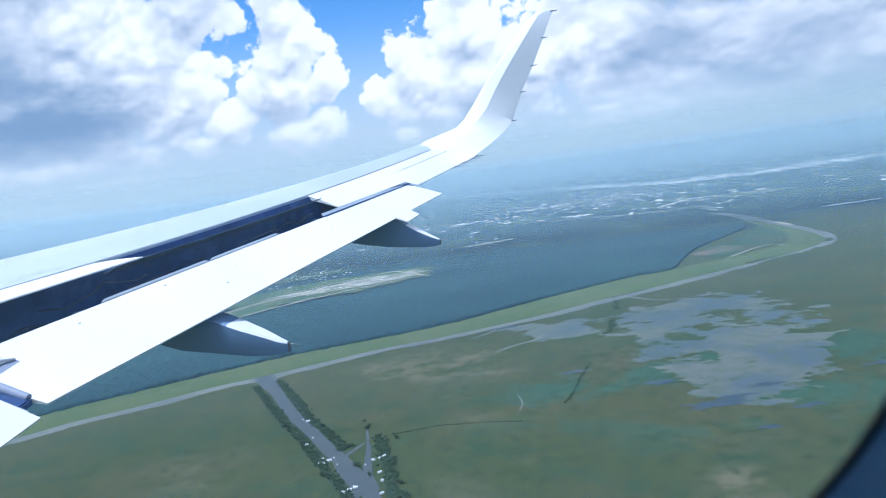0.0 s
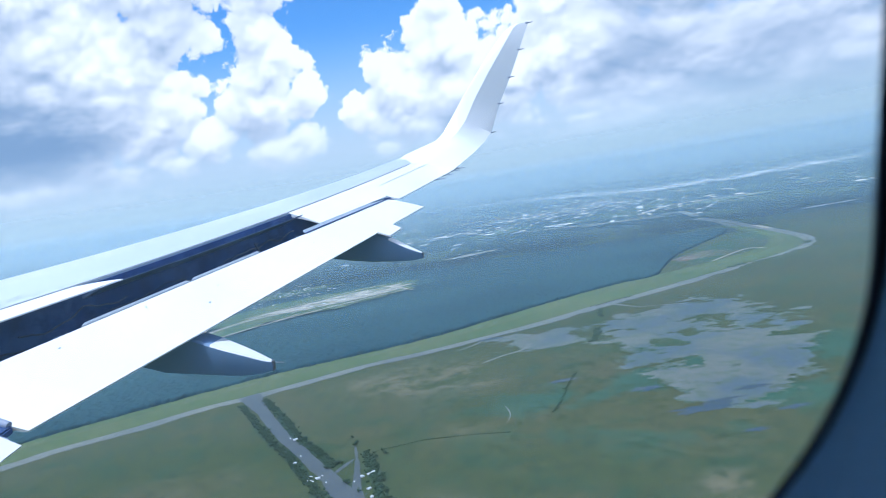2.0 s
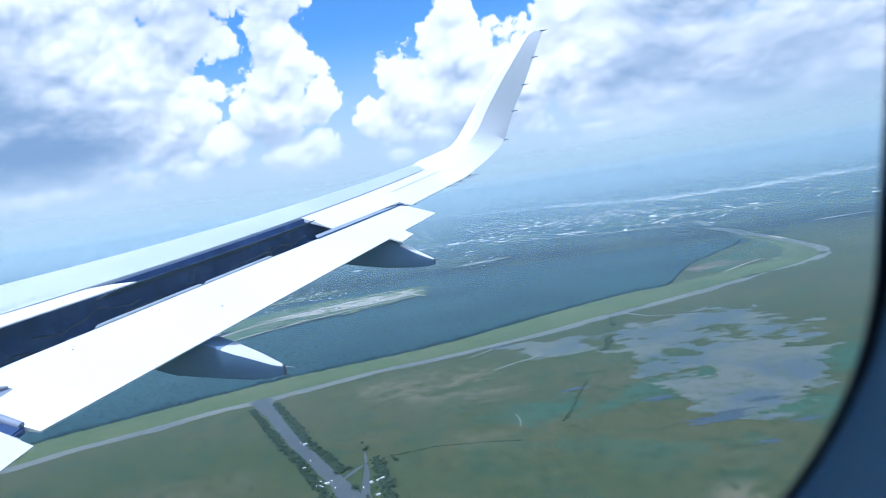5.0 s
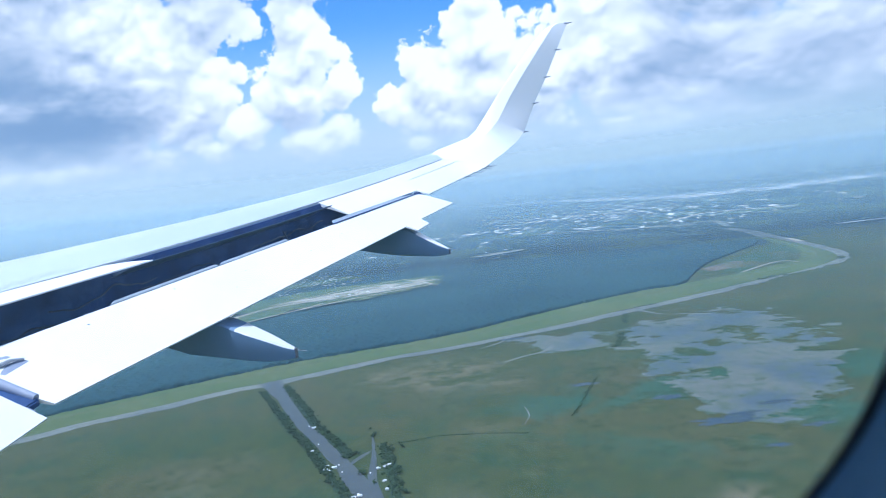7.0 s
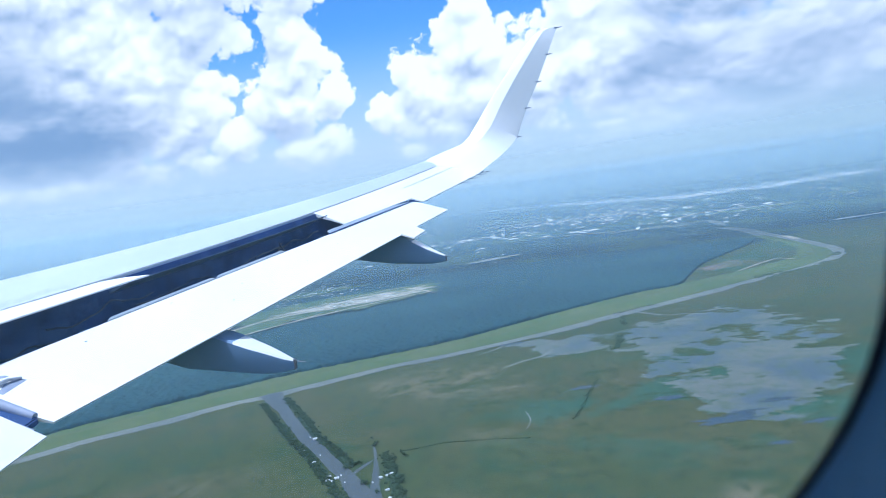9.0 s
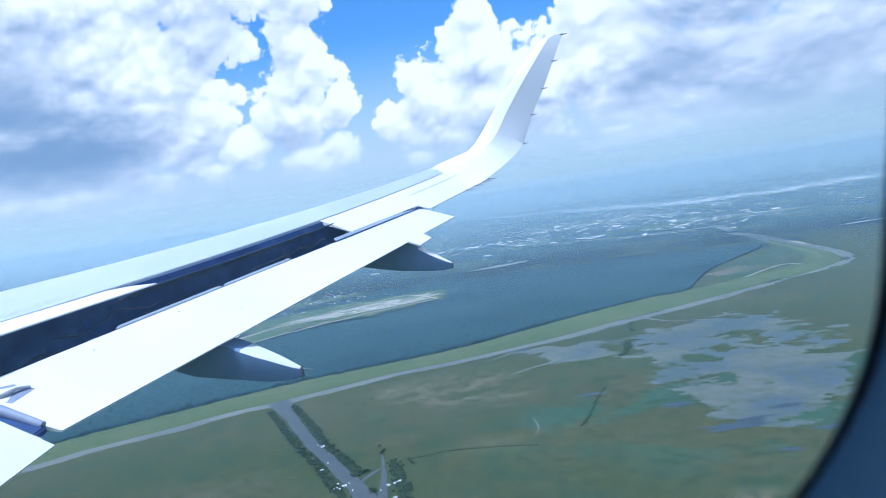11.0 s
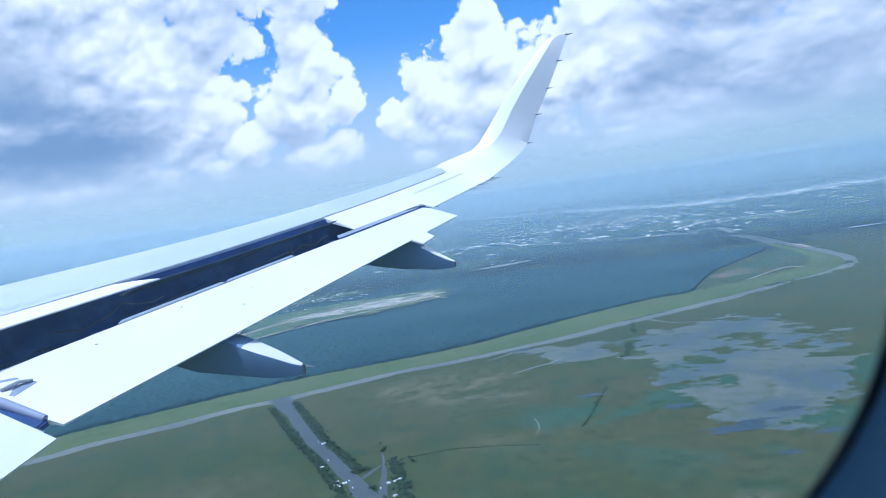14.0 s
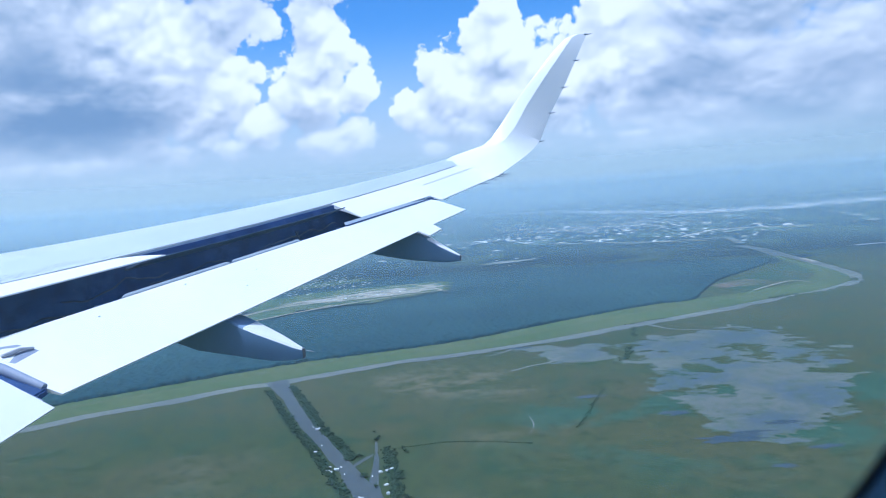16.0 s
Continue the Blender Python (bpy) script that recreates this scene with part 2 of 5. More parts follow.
PAINT = material("white_wing_paint", two_tone((0.80, 0.81, 0.815), (0.75, 0.765, 0.775), 0.6, 9.0, c=(0.66, 0.68, 0.70), amount=0.3), 0.32, bump=0.02, bump_size=0.01)
PAINT_GREY = material("light_grey_wing_paint", two_tone((0.54, 0.595, 0.63), (0.47, 0.53, 0.57), 0.5, 8.0, c=(0.42, 0.47, 0.51), amount=0.3), 0.35, bump=0.02, bump_size=0.01)
# Shade on the fairing sides as a dark blue colour; flap plates share it.
PAINT_SHADE_AND_PLATE = material("blue_shade_and_plate_paint", two_tone((0.18, 0.29, 0.45), (0.155, 0.255, 0.41), 1.5, 12.0, c=(0.17, 0.25, 0.36), amount=0.5), 0.5, bump=0.05, bump_size=0.01)
PAINT_FAIRING = material("pale_grey_fairing_paint", two_tone((0.52, 0.55, 0.60), (0.48, 0.51, 0.56), 1.5, 10.0, c=(0.38, 0.41, 0.46), amount=0.4), 0.42, bump=0.03, bump_size=0.01)
LIP = material("pale_grey_lip_paint", two_tone((0.34, 0.40, 0.46), (0.28, 0.34, 0.40), 2.0, 10.0, c=(0.22, 0.26, 0.32), amount=0.4), 0.45, bump=0.03, bump_size=0.01)
# Shade under the raised spoilers, given as a dark base colour.
SHADED_UNDERSIDE = material("shaded_spoiler_underside", two_tone((0.13, 0.19, 0.29), (0.09, 0.14, 0.24), 2.0, 6.0, c=(0.05, 0.08, 0.15), amount=0.6), 0.5, bump=0.05, bump_size=0.01)
SEAL = material("grey_seal_rubber", two_tone((0.25, 0.29, 0.38), (0.20, 0.24, 0.33), 2.0, 14.0, c=(0.34, 0.37, 0.44), amount=0.5), 0.6, bump=0.05, bump_size=0.01)
# Navy for the shade inside the wing's gaps, put in as base colour.
CAVITY_SHADE = material("cavity_shade_navy", two_tone((0.022, 0.068, 0.205), (0.058, 0.120, 0.290), 1.8, 5.0, 0.42, 0.66, c=(0.010, 0.030, 0.100), amount=0.7), 0.55, bump=0.2, bump_size=0.02)
METAL = material("bare_aluminium", two_tone((0.55, 0.57, 0.6), (0.45, 0.47, 0.5), 3.0, 30.0), 0.38, metal=0.7)
STEEL = material("dark_steel", two_tone((0.10, 0.11, 0.13), (0.16, 0.17, 0.19), 5.0, 40.0), 0.45, metal=0.5)
RUBBER = material("black_rubber_seal", two_tone((0.075, 0.085, 0.110), (0.090, 0.100, 0.125), 8.0, 60.0), 0.8, spec=0.1)
PLASTIC = material("blue_grey_cabin_plastic", two_tone((0.38, 0.66, 0.92), (0.34, 0.62, 0.88), 5.0, 300.0, amount=0.15), 0.55, bump=0.05, bump_size=0.0006)
CABIN = material("cabin_lining", two_tone((0.28, 0.30, 0.34), (0.25, 0.27, 0.31), 2.0, 200.0, amount=0.15), 0.7)


def marsh_build(t, where):
    broad = fbm(t, where, 0.006, 6.0, 0.6, 0.4)
    mid = fbm(t, where, 0.03, 7.0, 0.65)
    fine = fbm(t, where, 0.35, 6.0, 0.7)
    col = mix(t, ramp(t, broad, 0.38, 0.62), (0.050, 0.071, 0.031), (0.066, 0.077, 0.039))
    col = mix(t, calc(t, "MULTIPLY", ramp(t, mid, 0.47, 0.66), 0.8), col, (0.032, 0.066, 0.034))
    col = mix(t, calc(t, "MULTIPLY", ramp(t, fbm(t, where, 0.011, 8.0, 0.66, 0.6), 0.53, 0.66), 0.6), col, (0.084, 0.085, 0.047))
    col = mix(t, calc(t, "MULTIPLY", ramp(t, fbm(t, where, 0.05, 7.0, 0.7, 0.4), 0.60, 0.68), 0.5), col, (0.024, 0.057, 0.040))
    # dry tan grass in loose spots: middle and half widths
    for cx, cy, rx, ry, much in ((630, 100, 95, 100, 0.9), (583, 43, 34, 34, 0.7), (345, -78, 34, 26, 0.9), (640, 165, 30, 40, 0.6), (480, 40, 40, 60, 0.4), (420, 210, 60, 60, 0.45), (350, 60, 50, 40, 0.4)):
        spot = ramp(t, vec(t, "LENGTH", vec(t, "MULTIPLY", vec(t, "SUBTRACT", where, (cx, cy, 0)), (1 / rx, 1 / ry, 0))), 1.0, 0.2)
        col = mix(t, calc(t, "MULTIPLY", calc(t, "MULTIPLY", spot, ramp(t, mid, 0.44, 0.60)), much), col, (0.132, 0.124, 0.078))
    wet = ramp(t, vec(t, "LENGTH", vec(t, "MULTIPLY", vec(t, "SUBTRACT", where, (530, -110, 0)), (0.0060, 0.0042, 0))), 1.0, 0.4)
    col = mix(t, calc(t, "MULTIPLY", calc(t, "MULTIPLY", wet, ramp(t, fbm(t, where, 0.016, 6.0, 0.6, 0.5), 0.48, 0.60)), 0.75), col, (0.036, 0.098, 0.070))
    mottle = fbm(t, where, 0.11, 6.0, 0.68, 0.5)
    col = mix(t, calc(t, "MULTIPLY", ramp(t, mottle, 0.50, 0.66), 0.75), col, (0.028, 0.050, 0.022))
    col = mix(t, calc(t, "MULTIPLY", ramp(t, mottle, 0.46, 0.30), 0.5), col, (0.095, 0.116, 0.058))
    col = mix(t, calc(t, "MULTIPLY", ramp(t, fine, 0.5, 0.75), 0.4), col, (0.032, 0.053, 0.022))
    return col, fine


MARSH = material("marsh_grass", marsh_build, 0.95, bump=0.6, bump_size=2.5, spec=0.1, land=True)
LEVEE = material("mown_levee_grass", two_tone((0.076, 0.118, 0.050), (0.102, 0.130, 0.062), 0.012, 0.12, c=(0.05, 0.078, 0.03), amount=0.6), 0.95, bump=0.3, bump_size=0.5, spec=0.1, land=True)
FIELD = material("rough_meadow", two_tone((0.042, 0.082, 0.046), (0.085, 0.094, 0.056), 0.012, 0.12, 0.48, 0.66), 0.95, spec=0.1, land=True)
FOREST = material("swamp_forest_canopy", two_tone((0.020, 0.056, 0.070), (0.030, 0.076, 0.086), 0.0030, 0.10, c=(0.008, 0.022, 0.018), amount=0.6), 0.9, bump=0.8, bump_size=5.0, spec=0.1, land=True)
FARLAND = material("wooded_lowland", two_tone((0.014, 0.036, 0.036), (0.062, 0.095, 0.058), 0.0035, 0.012, 0.50, 0.60, c=(0.010, 0.024, 0.028), amount=0.7), 0.95, spec=0.1, land=True)
GRAVEL = material("pale_gravel", two_tone((0.38, 0.355, 0.30), (0.15, 0.17, 0.11), 0.022, 0.06, 0.46, 0.60, c=(0.14, 0.16, 0.10), amount=0.6), 0.95, land=True)
TRACK = material("pale_dirt_road", two_tone((0.42, 0.38, 0.30), (0.34, 0.31, 0.25), 0.05, 0.5), 0.95, land=True)
SCRUB = material("scrub_grass", two_tone((0.065, 0.115, 0.060), (0.13, 0.16, 0.085), 0.02, 0.06, 0.42, 0.6, c=(0.04, 0.075, 0.05), amount=0.7), 0.95, spec=0.1, land=True)
WATER = material("muddy_water", two_tone((0.150, 0.160, 0.142), (0.105, 0.122, 0.116), 0.02, 0.2, c=(0.17, 0.175, 0.145), amount=0.4), 0.45, bump=0.05, bump_size=0.1, spec=0.10, land=True)
# Darker than the canal: the channel's differing sky reflection as base colour.
CHANNEL = material("channel_reflection_water", two_tone((0.070, 0.086, 0.090), (0.054, 0.070, 0.078), 0.05, 0.3, c=(0.085, 0.095, 0.08), amount=0.5), 0.45, bump=0.05, bump_size=0.1, spec=0.12, land=True)
# Far water: the reflected horizon haze is put into this pale base colour.
SKY_PALE_WATER = material("sky_pale_water", two_tone((0.40, 0.42, 0.42), (0.34, 0.37, 0.38), 0.002, 0.02), 0.5, spec=0.3, land=True)
POND = material("shallow_pond_water", two_tone((0.124, 0.136, 0.118), (0.068, 0.097, 0.116), 0.014, 0.085, 0.42, 0.58, c=(0.070, 0.100, 0.064), amount=1.0), 0.5, bump=0.05, bump_size=0.1, spec=0.12, land=True)
MUD = material("wet_mud", two_tone((0.052, 0.092, 0.062), (0.078, 0.100, 0.066), 0.03, 0.2, c=(0.045, 0.07, 0.045)), 0.7, spec=0.2, land=True)
CROWN = material("worn_levee_crown", two_tone((0.092, 0.115, 0.056), (0.078, 0.105, 0.048), 0.02, 0.2, c=(0.16, 0.15, 0.10), amount=0.5), 0.95, spec=0.1, land=True)
FALLOW = material("bare_pinkish_earth", two_tone((0.150, 0.122, 0.098), (0.095, 0.112, 0.065), 0.012, 0.12, 0.42, 0.6), 0.95, spec=0.1, land=True)
BARE = material("bare_earth", two_tone((0.62, 0.61, 0.57), (0.32, 0.33, 0.30), 0.01, 0.05, 0.46, 0.64), 0.9, land=True)
LEAF = material("tree_leaves", two_tone((0.034, 0.064, 0.036), (0.048, 0.080, 0.040), 0.2, 1.5), 0.85, spec=0.2)
BARK = material("bark", two_tone((0.09, 0.075, 0.06), (0.06, 0.05, 0.04), 1.0, 8.0), 0.9)
WALL = material("white_painted_boards", two_tone((0.78, 0.78, 0.76), (0.70, 0.70, 0.68), 0.5, 4.0), 0.7)
ROOF = material("pale_metal_roof", two_tone((0.62, 0.64, 0.66), (0.5, 0.52, 0.55), 0.5, 4.0), 0.5)


# ---------------------------------------------------------------- mesh helpers
def finish(name, bm, mat, parent=None, smooth=None, label=""):
    me = bpy.data.meshes.new(name)
    bmesh.ops.recalc_face_normals(bm, faces=bm.faces)
    bm.to_mesh(me)
    bm.free()
    for m in (mat if isinstance(mat, (list, tuple)) else (mat,)):
        me.materials.append(m)
    if smooth is not None:
        me.polygons.foreach_set("use_smooth", [True] * len(me.polygons))
        me.set_sharp_from_angle(angle=radians(smooth))
    ob = new(name, me)
    ob.parent = parent
    if label:
        ob["label"] = label
    return ob


def part(name, bm, mat, parent, label="", smooth=None):
    return finish(name, bm, mat, parent, smooth, label)


def loft(sections, closed=True, caps=True):
    """A skin through sections with the same number of points each."""
    bm = bmesh.new()
    rows = [[bm.verts.new(p) for p in s] for s in sections]
    n = len(rows[0])
    for a, b in zip(rows, rows[1:]):
        for i in range(n if closed else n - 1):
            j = (i + 1) % n
            bm.faces.new((a[i], a[j], b[j], b[i]))
    if caps and closed:
        bm.faces.new(rows[0])
        bm.faces.new(rows[-1])
    return bm


def plate(corners, thick, bm=None, bevel=0.0):
    """A slab with the given upper corners, thick downwards."""
    bm = bm or bmesh.new()
    top = [bm.verts.new(p) for p in corners]
    low = [bm.verts.new(Vector(p) - Vector((0, 0, thick))) for p in corners]
    bm.faces.new(top)
    bm.faces.new(low[::-1])
    n = len(top)
    for i in range(n):
        bm.faces.new((top[i], top[(i + 1) % n], low[(i + 1) % n], low[i]))
    if bevel:
        bmesh.ops.bevel(bm, geom=bm.edges[:], offset=bevel, segments=2, affect="EDGES")
    return bm


def tube(points, radius, sides=8, bm=None):
    bm = bm or bmesh.new()
    rows = []
    for i, p in enumerate(points):
        p = Vector(p)
        q = Vector(points[min(i + 1, len(points) - 1)]) - Vector(points[max(i - 1, 0)])
        x = q.cross(Vector((0.31, 0.2, 0.93))).normalized()
        y = q.cross(x).normalized()
        r = radius[i] if isinstance(radius, (list, tuple)) else radius
        rows.append([bm.verts.new(p + r * (math.cos(a) * x + math.sin(a) * y)) for a in np.linspace(0, 2 * math.pi, sides, endpoint=False)])
    for a, b in zip(rows, rows[1:]):
        for i in range(sides):
            bm.faces.new((a[i], a[(i + 1) % sides], b[(i + 1) % sides], b[i]))
    bm.faces.new(rows[0])
    bm.faces.new(rows[-1])
    return bm


def empty(name, label, category, group="", at=(0, 0, 0)):
    ob = new(name)
    ob.location = at
    ob.empty_display_size = 0.1
    return tagged(ob, label, category, group)


# ---------------------------------------------------------------- the land
NEAR, SPAN = 3000.0, 1850.0


def drawn_in(rf):
    """The far country is drawn in towards the marsh: its distance as built, for a true distance."""
    return rf if rf <= NEAR else NEAR + SPAN * (1 - math.exp(-(rf - NEAR) / SPAN))


def lay(x, y, lift=0.0):
    """The place on the land for a point of the plan; the far country rises gently, so that it closes the view."""
    rf = max(1.0, math.hypot(x, y))
    r = drawn_in(rf)
    z = ALT * (1 - r / rf)
    if rf > 6000:
        z += r * math.tan(radians(1.1 * (1 - 6000 / rf)))
    return Vector((x * r / rf, y * r / rf, z + lift * r / rf))


def smooth_noise(x, y, seed=0):
    """Noise from -1 to 1 over arrays of places."""
    xi, yi = np.floor(x), np.floor(y)
    fx, fy = x - xi, y - yi
    fx, fy = fx * fx * (3 - 2 * fx), fy * fy * (3 - 2 * fy)

    def lattice(a, b):
        v = np.sin(a * 127.1 + b * 311.7 + seed * 74.7) * 43758.5453
        return (v - np.floor(v)) * 2 - 1
    low = lattice(xi, yi) * (1 - fx) + lattice(xi + 1, yi) * fx
    high = lattice(xi, yi + 1) * (1 - fx) + lattice(xi + 1, yi + 1) * fx
    return low * (1 - fy) + high * fy


def layers(x, y, scale, count, seed=0, fall=0.55):
    out, amp = 0.0, 1.0
    for k in range(count):
        out = out + amp * smooth_noise(x * scale * 2.1 ** k + 13.7 * k, y * scale * 2.1 ** k - 5.1 * k, seed + k)
        amp *= fall
    return out


# where the open marsh ends and the far woods begin: bearing, distance
RIM = [(-180, 6500), (-60, 6500), (-40, 6300), (-22.5, 5420), (-18.6, 5060), (-16.0, 4780), (-14.2, 4450), (-10, 4400), (180, 4400)]


def ground_sheet():
    bm = bmesh.new()
    near = [0.05, 0.12, 0.2, 0.28, 0.36, 0.44, 0.52, 0.58, 0.64, 0.70, 0.76, 0.82, 0.88, 0.94, 0.97]
    far = [1.0, *np.geomspace(1.02, 25.0, 64)]
    n = 720
    rows = []
    for f in near + far:
        row = []
        for a in np.linspace(0, 360, n, endpoint=False):
            b = a if a < 180 else a - 360
            rim = float(np.interp(b, [p[0] for p in RIM], [p[1] for p in RIM])) + 60 * noise.fractal((b * 0.5, 0, 4.0), 0.6, 2.1, 5)
            row.append(bm.verts.new(lay(rim * f * math.cos(radians(a)), rim * f * math.sin(radians(a)))))
        rows.append(row)
    centre = bm.verts.new((0, 0, 0))
    for i in range(n):
        bm.faces.new((centre, rows[0][i], rows[0][(i + 1) % n]))
    for k, (a, b) in enumerate(zip(rows, rows[1:])):
        for i in range(n):
            f = bm.faces.new((a[i], b[i], b[(i + 1) % n], a[(i + 1) % n]))
            f.material_index = 1 if k >= len(near) else 0
    return tagged(finish("ground", bm, (MARSH, FARLAND), smooth=60), "olive green marsh reaching to hazy wooded lowland", "ground", kind="structure")


ground_sheet()


def resample(points, step):
    """Points evenly spaced along a smooth line through the given ones."""
    p = np.array(points, float)
    fine = []
    for i in range(len(p) - 1):
        a, b, c, d = p[max(i - 1, 0)], p[i], p[i + 1], p[min(i + 2, len(p) - 1)]
        for t in np.linspace(0, 1, 12, endpoint=False):
            fine.append(0.5 * (2 * b + (c - a) * t + (2 * a - 5 * b + 4 * c - d) * t * t + (3 * b - a - 3 * c + d) * t ** 3))
    fine.append(p[-1])
    fine = np.array(fine)
    s = np.r_[0, np.cumsum(np.hypot(*np.diff(fine, axis=0).T))]
    k = np.linspace(0, s[-1], max(2, int(s[-1] / step)))
    return np.c_[np.interp(k, s, fine[:, 0]), np.interp(k, s, fine[:, 1])]


def ribbon(points, width, lift, step=12.0, wobble=0.0, crown=0.0):
    """A strip along a line of the plan, its width one number or one for each point; crown lifts its middle."""
    pts = resample(points, step)
    way = np.gradient(pts, axis=0)
    side = np.c_[-way[:, 1], way[:, 0]] / np.hypot(*way.T)[:, None]
    bm = bmesh.new()
    rows = []
    for i, (p, s) in enumerate(zip(pts, side)):
        w = float(np.interp(i / (len(pts) - 1), np.linspace(0, 1, len(width)), width)) if isinstance(width, (tuple, list)) else width
        row = []
        for k in (-0.5, -0.25, 0.0, 0.25, 0.5):
            q = p + s * w * k
            if wobble and abs(k) == 0.5:
                q = q + s * wobble * (noise.noise((q[0] * 0.012, q[1] * 0.012, k)) * 1.6 + noise.noise((q[0] * 0.05, q[1] * 0.05, k)))
            row.append(bm.verts.new(lay(q[0], q[1], lift + crown * (1 - abs(k) * 2))))
        rows.append(row)
    for a, b in zip(rows, rows[1:]):
        for i in range(4):
            bm.faces.new((a[i], a[i + 1], b[i + 1], b[i]))
    return bm


CANAL = [(1150, 1770), (1400, 1450), (1579, 1223), (1659, 1151), (1762, 1013), (1889, 872), (1945, 768), (2044, 629), (2161, 467), (2219, 334), (2302, 193), (2430, -7), (2620, -244), (2720, -394),
         (2854, -565), (3054, -807), (3194, -991), (3325, -1122), (3466, -1219), (3652, -1277), (3861, -1295), (4283, -1297), (4741, -1290), (5310, -1300), (5800, -1260)]
FOREST_EDGE = [(1250, 1900), (1500, 1620), (1693, 1378), (1770, 1308), (1940, 1108), (2204, 776), (2428, 360), (2777, -15), (3030, -318), (3125, -500), (3330, -575), (3703, -712), (3984, -873), (4328, -1080), (4520, -1160)]
LEVEE_FOOT = FOREST_EDGE[:10] + [(3270, -730), (3410, -910), (3560, -1060), (3720, -1140), (3950, -1180), (4283, -1205), (4700, -1220)]


def levee():
    """A real bank between canal and woods, with its crown track and two flat berms."""
    k = np.linspace(0, 1, 420)
    sides = []
    for line in (resample(CANAL[:23], 10.0), resample(LEVEE_FOOT, 10.0)):
        f = np.linspace(0, 1, len(line))
        sides.append(np.c_[np.interp(k, f, line[:, 0]), np.interp(k, f, line[:, 1])])
    bm = bmesh.new()
    rows = []
    for p, q in zip(*sides):
        rows.append([bm.verts.new(lay(*(p + (q - p) * f), z)) for f, z in ((0.08, 0.3), (0.18, 1.2), (0.44, 1.6), (0.53, 5.6), (0.60, 5.6), (0.70, 1.6), (1.02, 0.8))])
    for a, b in zip(rows, rows[1:]):
        for i in range(6):
            bm.faces.new((a[i], a[i + 1], b[i + 1], b[i])).material_index = 1 if i == 3 else 0
    return tagged(finish("levee", bm, (LEVEE, CROWN), smooth=50), "long grass-covered levee bank beside a canal", "levee", kind="structure")


levee()
tagged(finish("canal_water", ribbon(CANAL, (64, 64, 62, 58, 60, 62, 60, 62, 80, 96, 100, 96, 74), 0.45, step=14.0, wobble=7.0), WATER), "narrow muddy canal along the levee", "water", kind="structure")


def forest_sheet():
    """Closed canopy of the swamp forest, crown by crown, from the levee outwards."""
    edge = resample(FOREST_EDGE, 5.0)
    steps = np.minimum(4.0 * 1.022 ** np.arange(150), 60.0)
    reach = np.r_[0.0, 1.5, 4.0, 8.0, 8.0 + np.cumsum(steps)]
    reach = reach[reach < 3400]
    way = edge / np.hypot(*edge.T)[:, None]
    jag = 7 * smooth_noise(edge[:, 0] / 30, edge[:, 1] / 30, 3) + 5 * smooth_noise(edge[:, 0] / 9, edge[:, 1] / 9, 4)
    x = edge[:, :1] + way[:, :1] * (reach[None] + jag[:, None])
    y = edge[:, 1:] + way[:, 1:] * (reach[None] + jag[:, None])
    z = 10.0 + 2.6 * smooth_noise(x / 13, y / 13, 1) + 2.2 * smooth_noise(x / 6, y / 6, 2) + 2.4 * layers(x, y, 1 / 90, 3, 5)
    z *= np.interp(reach, (0, 1.5, 4, 8), (0.0, 0.55, 0.9, 1.0))[None]
    verts = [lay(*p) for p in zip(x.ravel(), y.ravel(), np.maximum(z, 0.3).ravel())]
    m = len(reach)
    faces = [(i * m + j, i * m + j + 1, (i + 1) * m + j + 1, (i + 1) * m + j) for i in range(len(edge) - 1) for j in range(m - 1)
             if math.hypot(x[i, j], y[i, j]) < 4750 + 160 * noise.noise((y[i, j] * 0.006, 2.0, 0))]
    me = bpy.data.meshes.new("swamp_forest")
    me.from_pydata(verts, [], faces)
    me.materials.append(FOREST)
    me.polygons.foreach_set("use_smooth", [True] * len(me.polygons))
    return tagged(new("swamp_forest", me), "dense dark green swamp forest behind the levee", "forest", kind="stuff")


forest_sheet()


def patch(name, centre, half, turn, mat, lift, label, category, seed=0.0, ragged=0.25, n=150, kind="structure"):
    """A flat patch of land with a ragged outline."""
    bm = bmesh.new()
    c, s = math.cos(radians(turn)), math.sin(radians(turn))
    rings = [[] for _ in range(4)]
    for a in np.linspace(0, 2 * math.pi, n, endpoint=False):
        e = 1 + ragged * noise.fractal((math.cos(a) * 1.5, math.sin(a) * 1.5, seed), 0.55, 2.1, 7)
        for ring_, f in zip(rings, (0.3, 0.6, 0.85, 1.0)):
            px, py = half[0] * math.cos(a) * e * f, half[1] * math.sin(a) * e * f
            ring_.append(bm.verts.new(lay(centre[0] + c * px - s * py, centre[1] + s * px + c * py, lift)))
    mid = bm.verts.new(lay(*centre, lift))
    for i in range(n):
        bm.faces.new((mid, rings[0][i], rings[0][(i + 1) % n]))
        for a, b in zip(rings, rings[1:]):
            bm.faces.new((a[i], b[i], b[(i + 1) % n], a[(i + 1) % n]))
    return tagged(finish(name, bm, mat), label, category, kind=kind)


patch("meadow", (3720, -960), (420, 150), -35, FIELD, 1.2, "rough green and brown meadow inside the levee bend", "field", 1.0, 0.3)
patch("meadow", (3560, -780), (170, 75), -38, FALLOW, 1.8, "bare pinkish brown ground inside the levee bend", "field", 1.7, 0.4)
patch("meadow", (4080, -1100), (260, 60), -25, FIELD, 1.5, "rough green meadow beside the levee bend", "field", 2.7, 0.4)
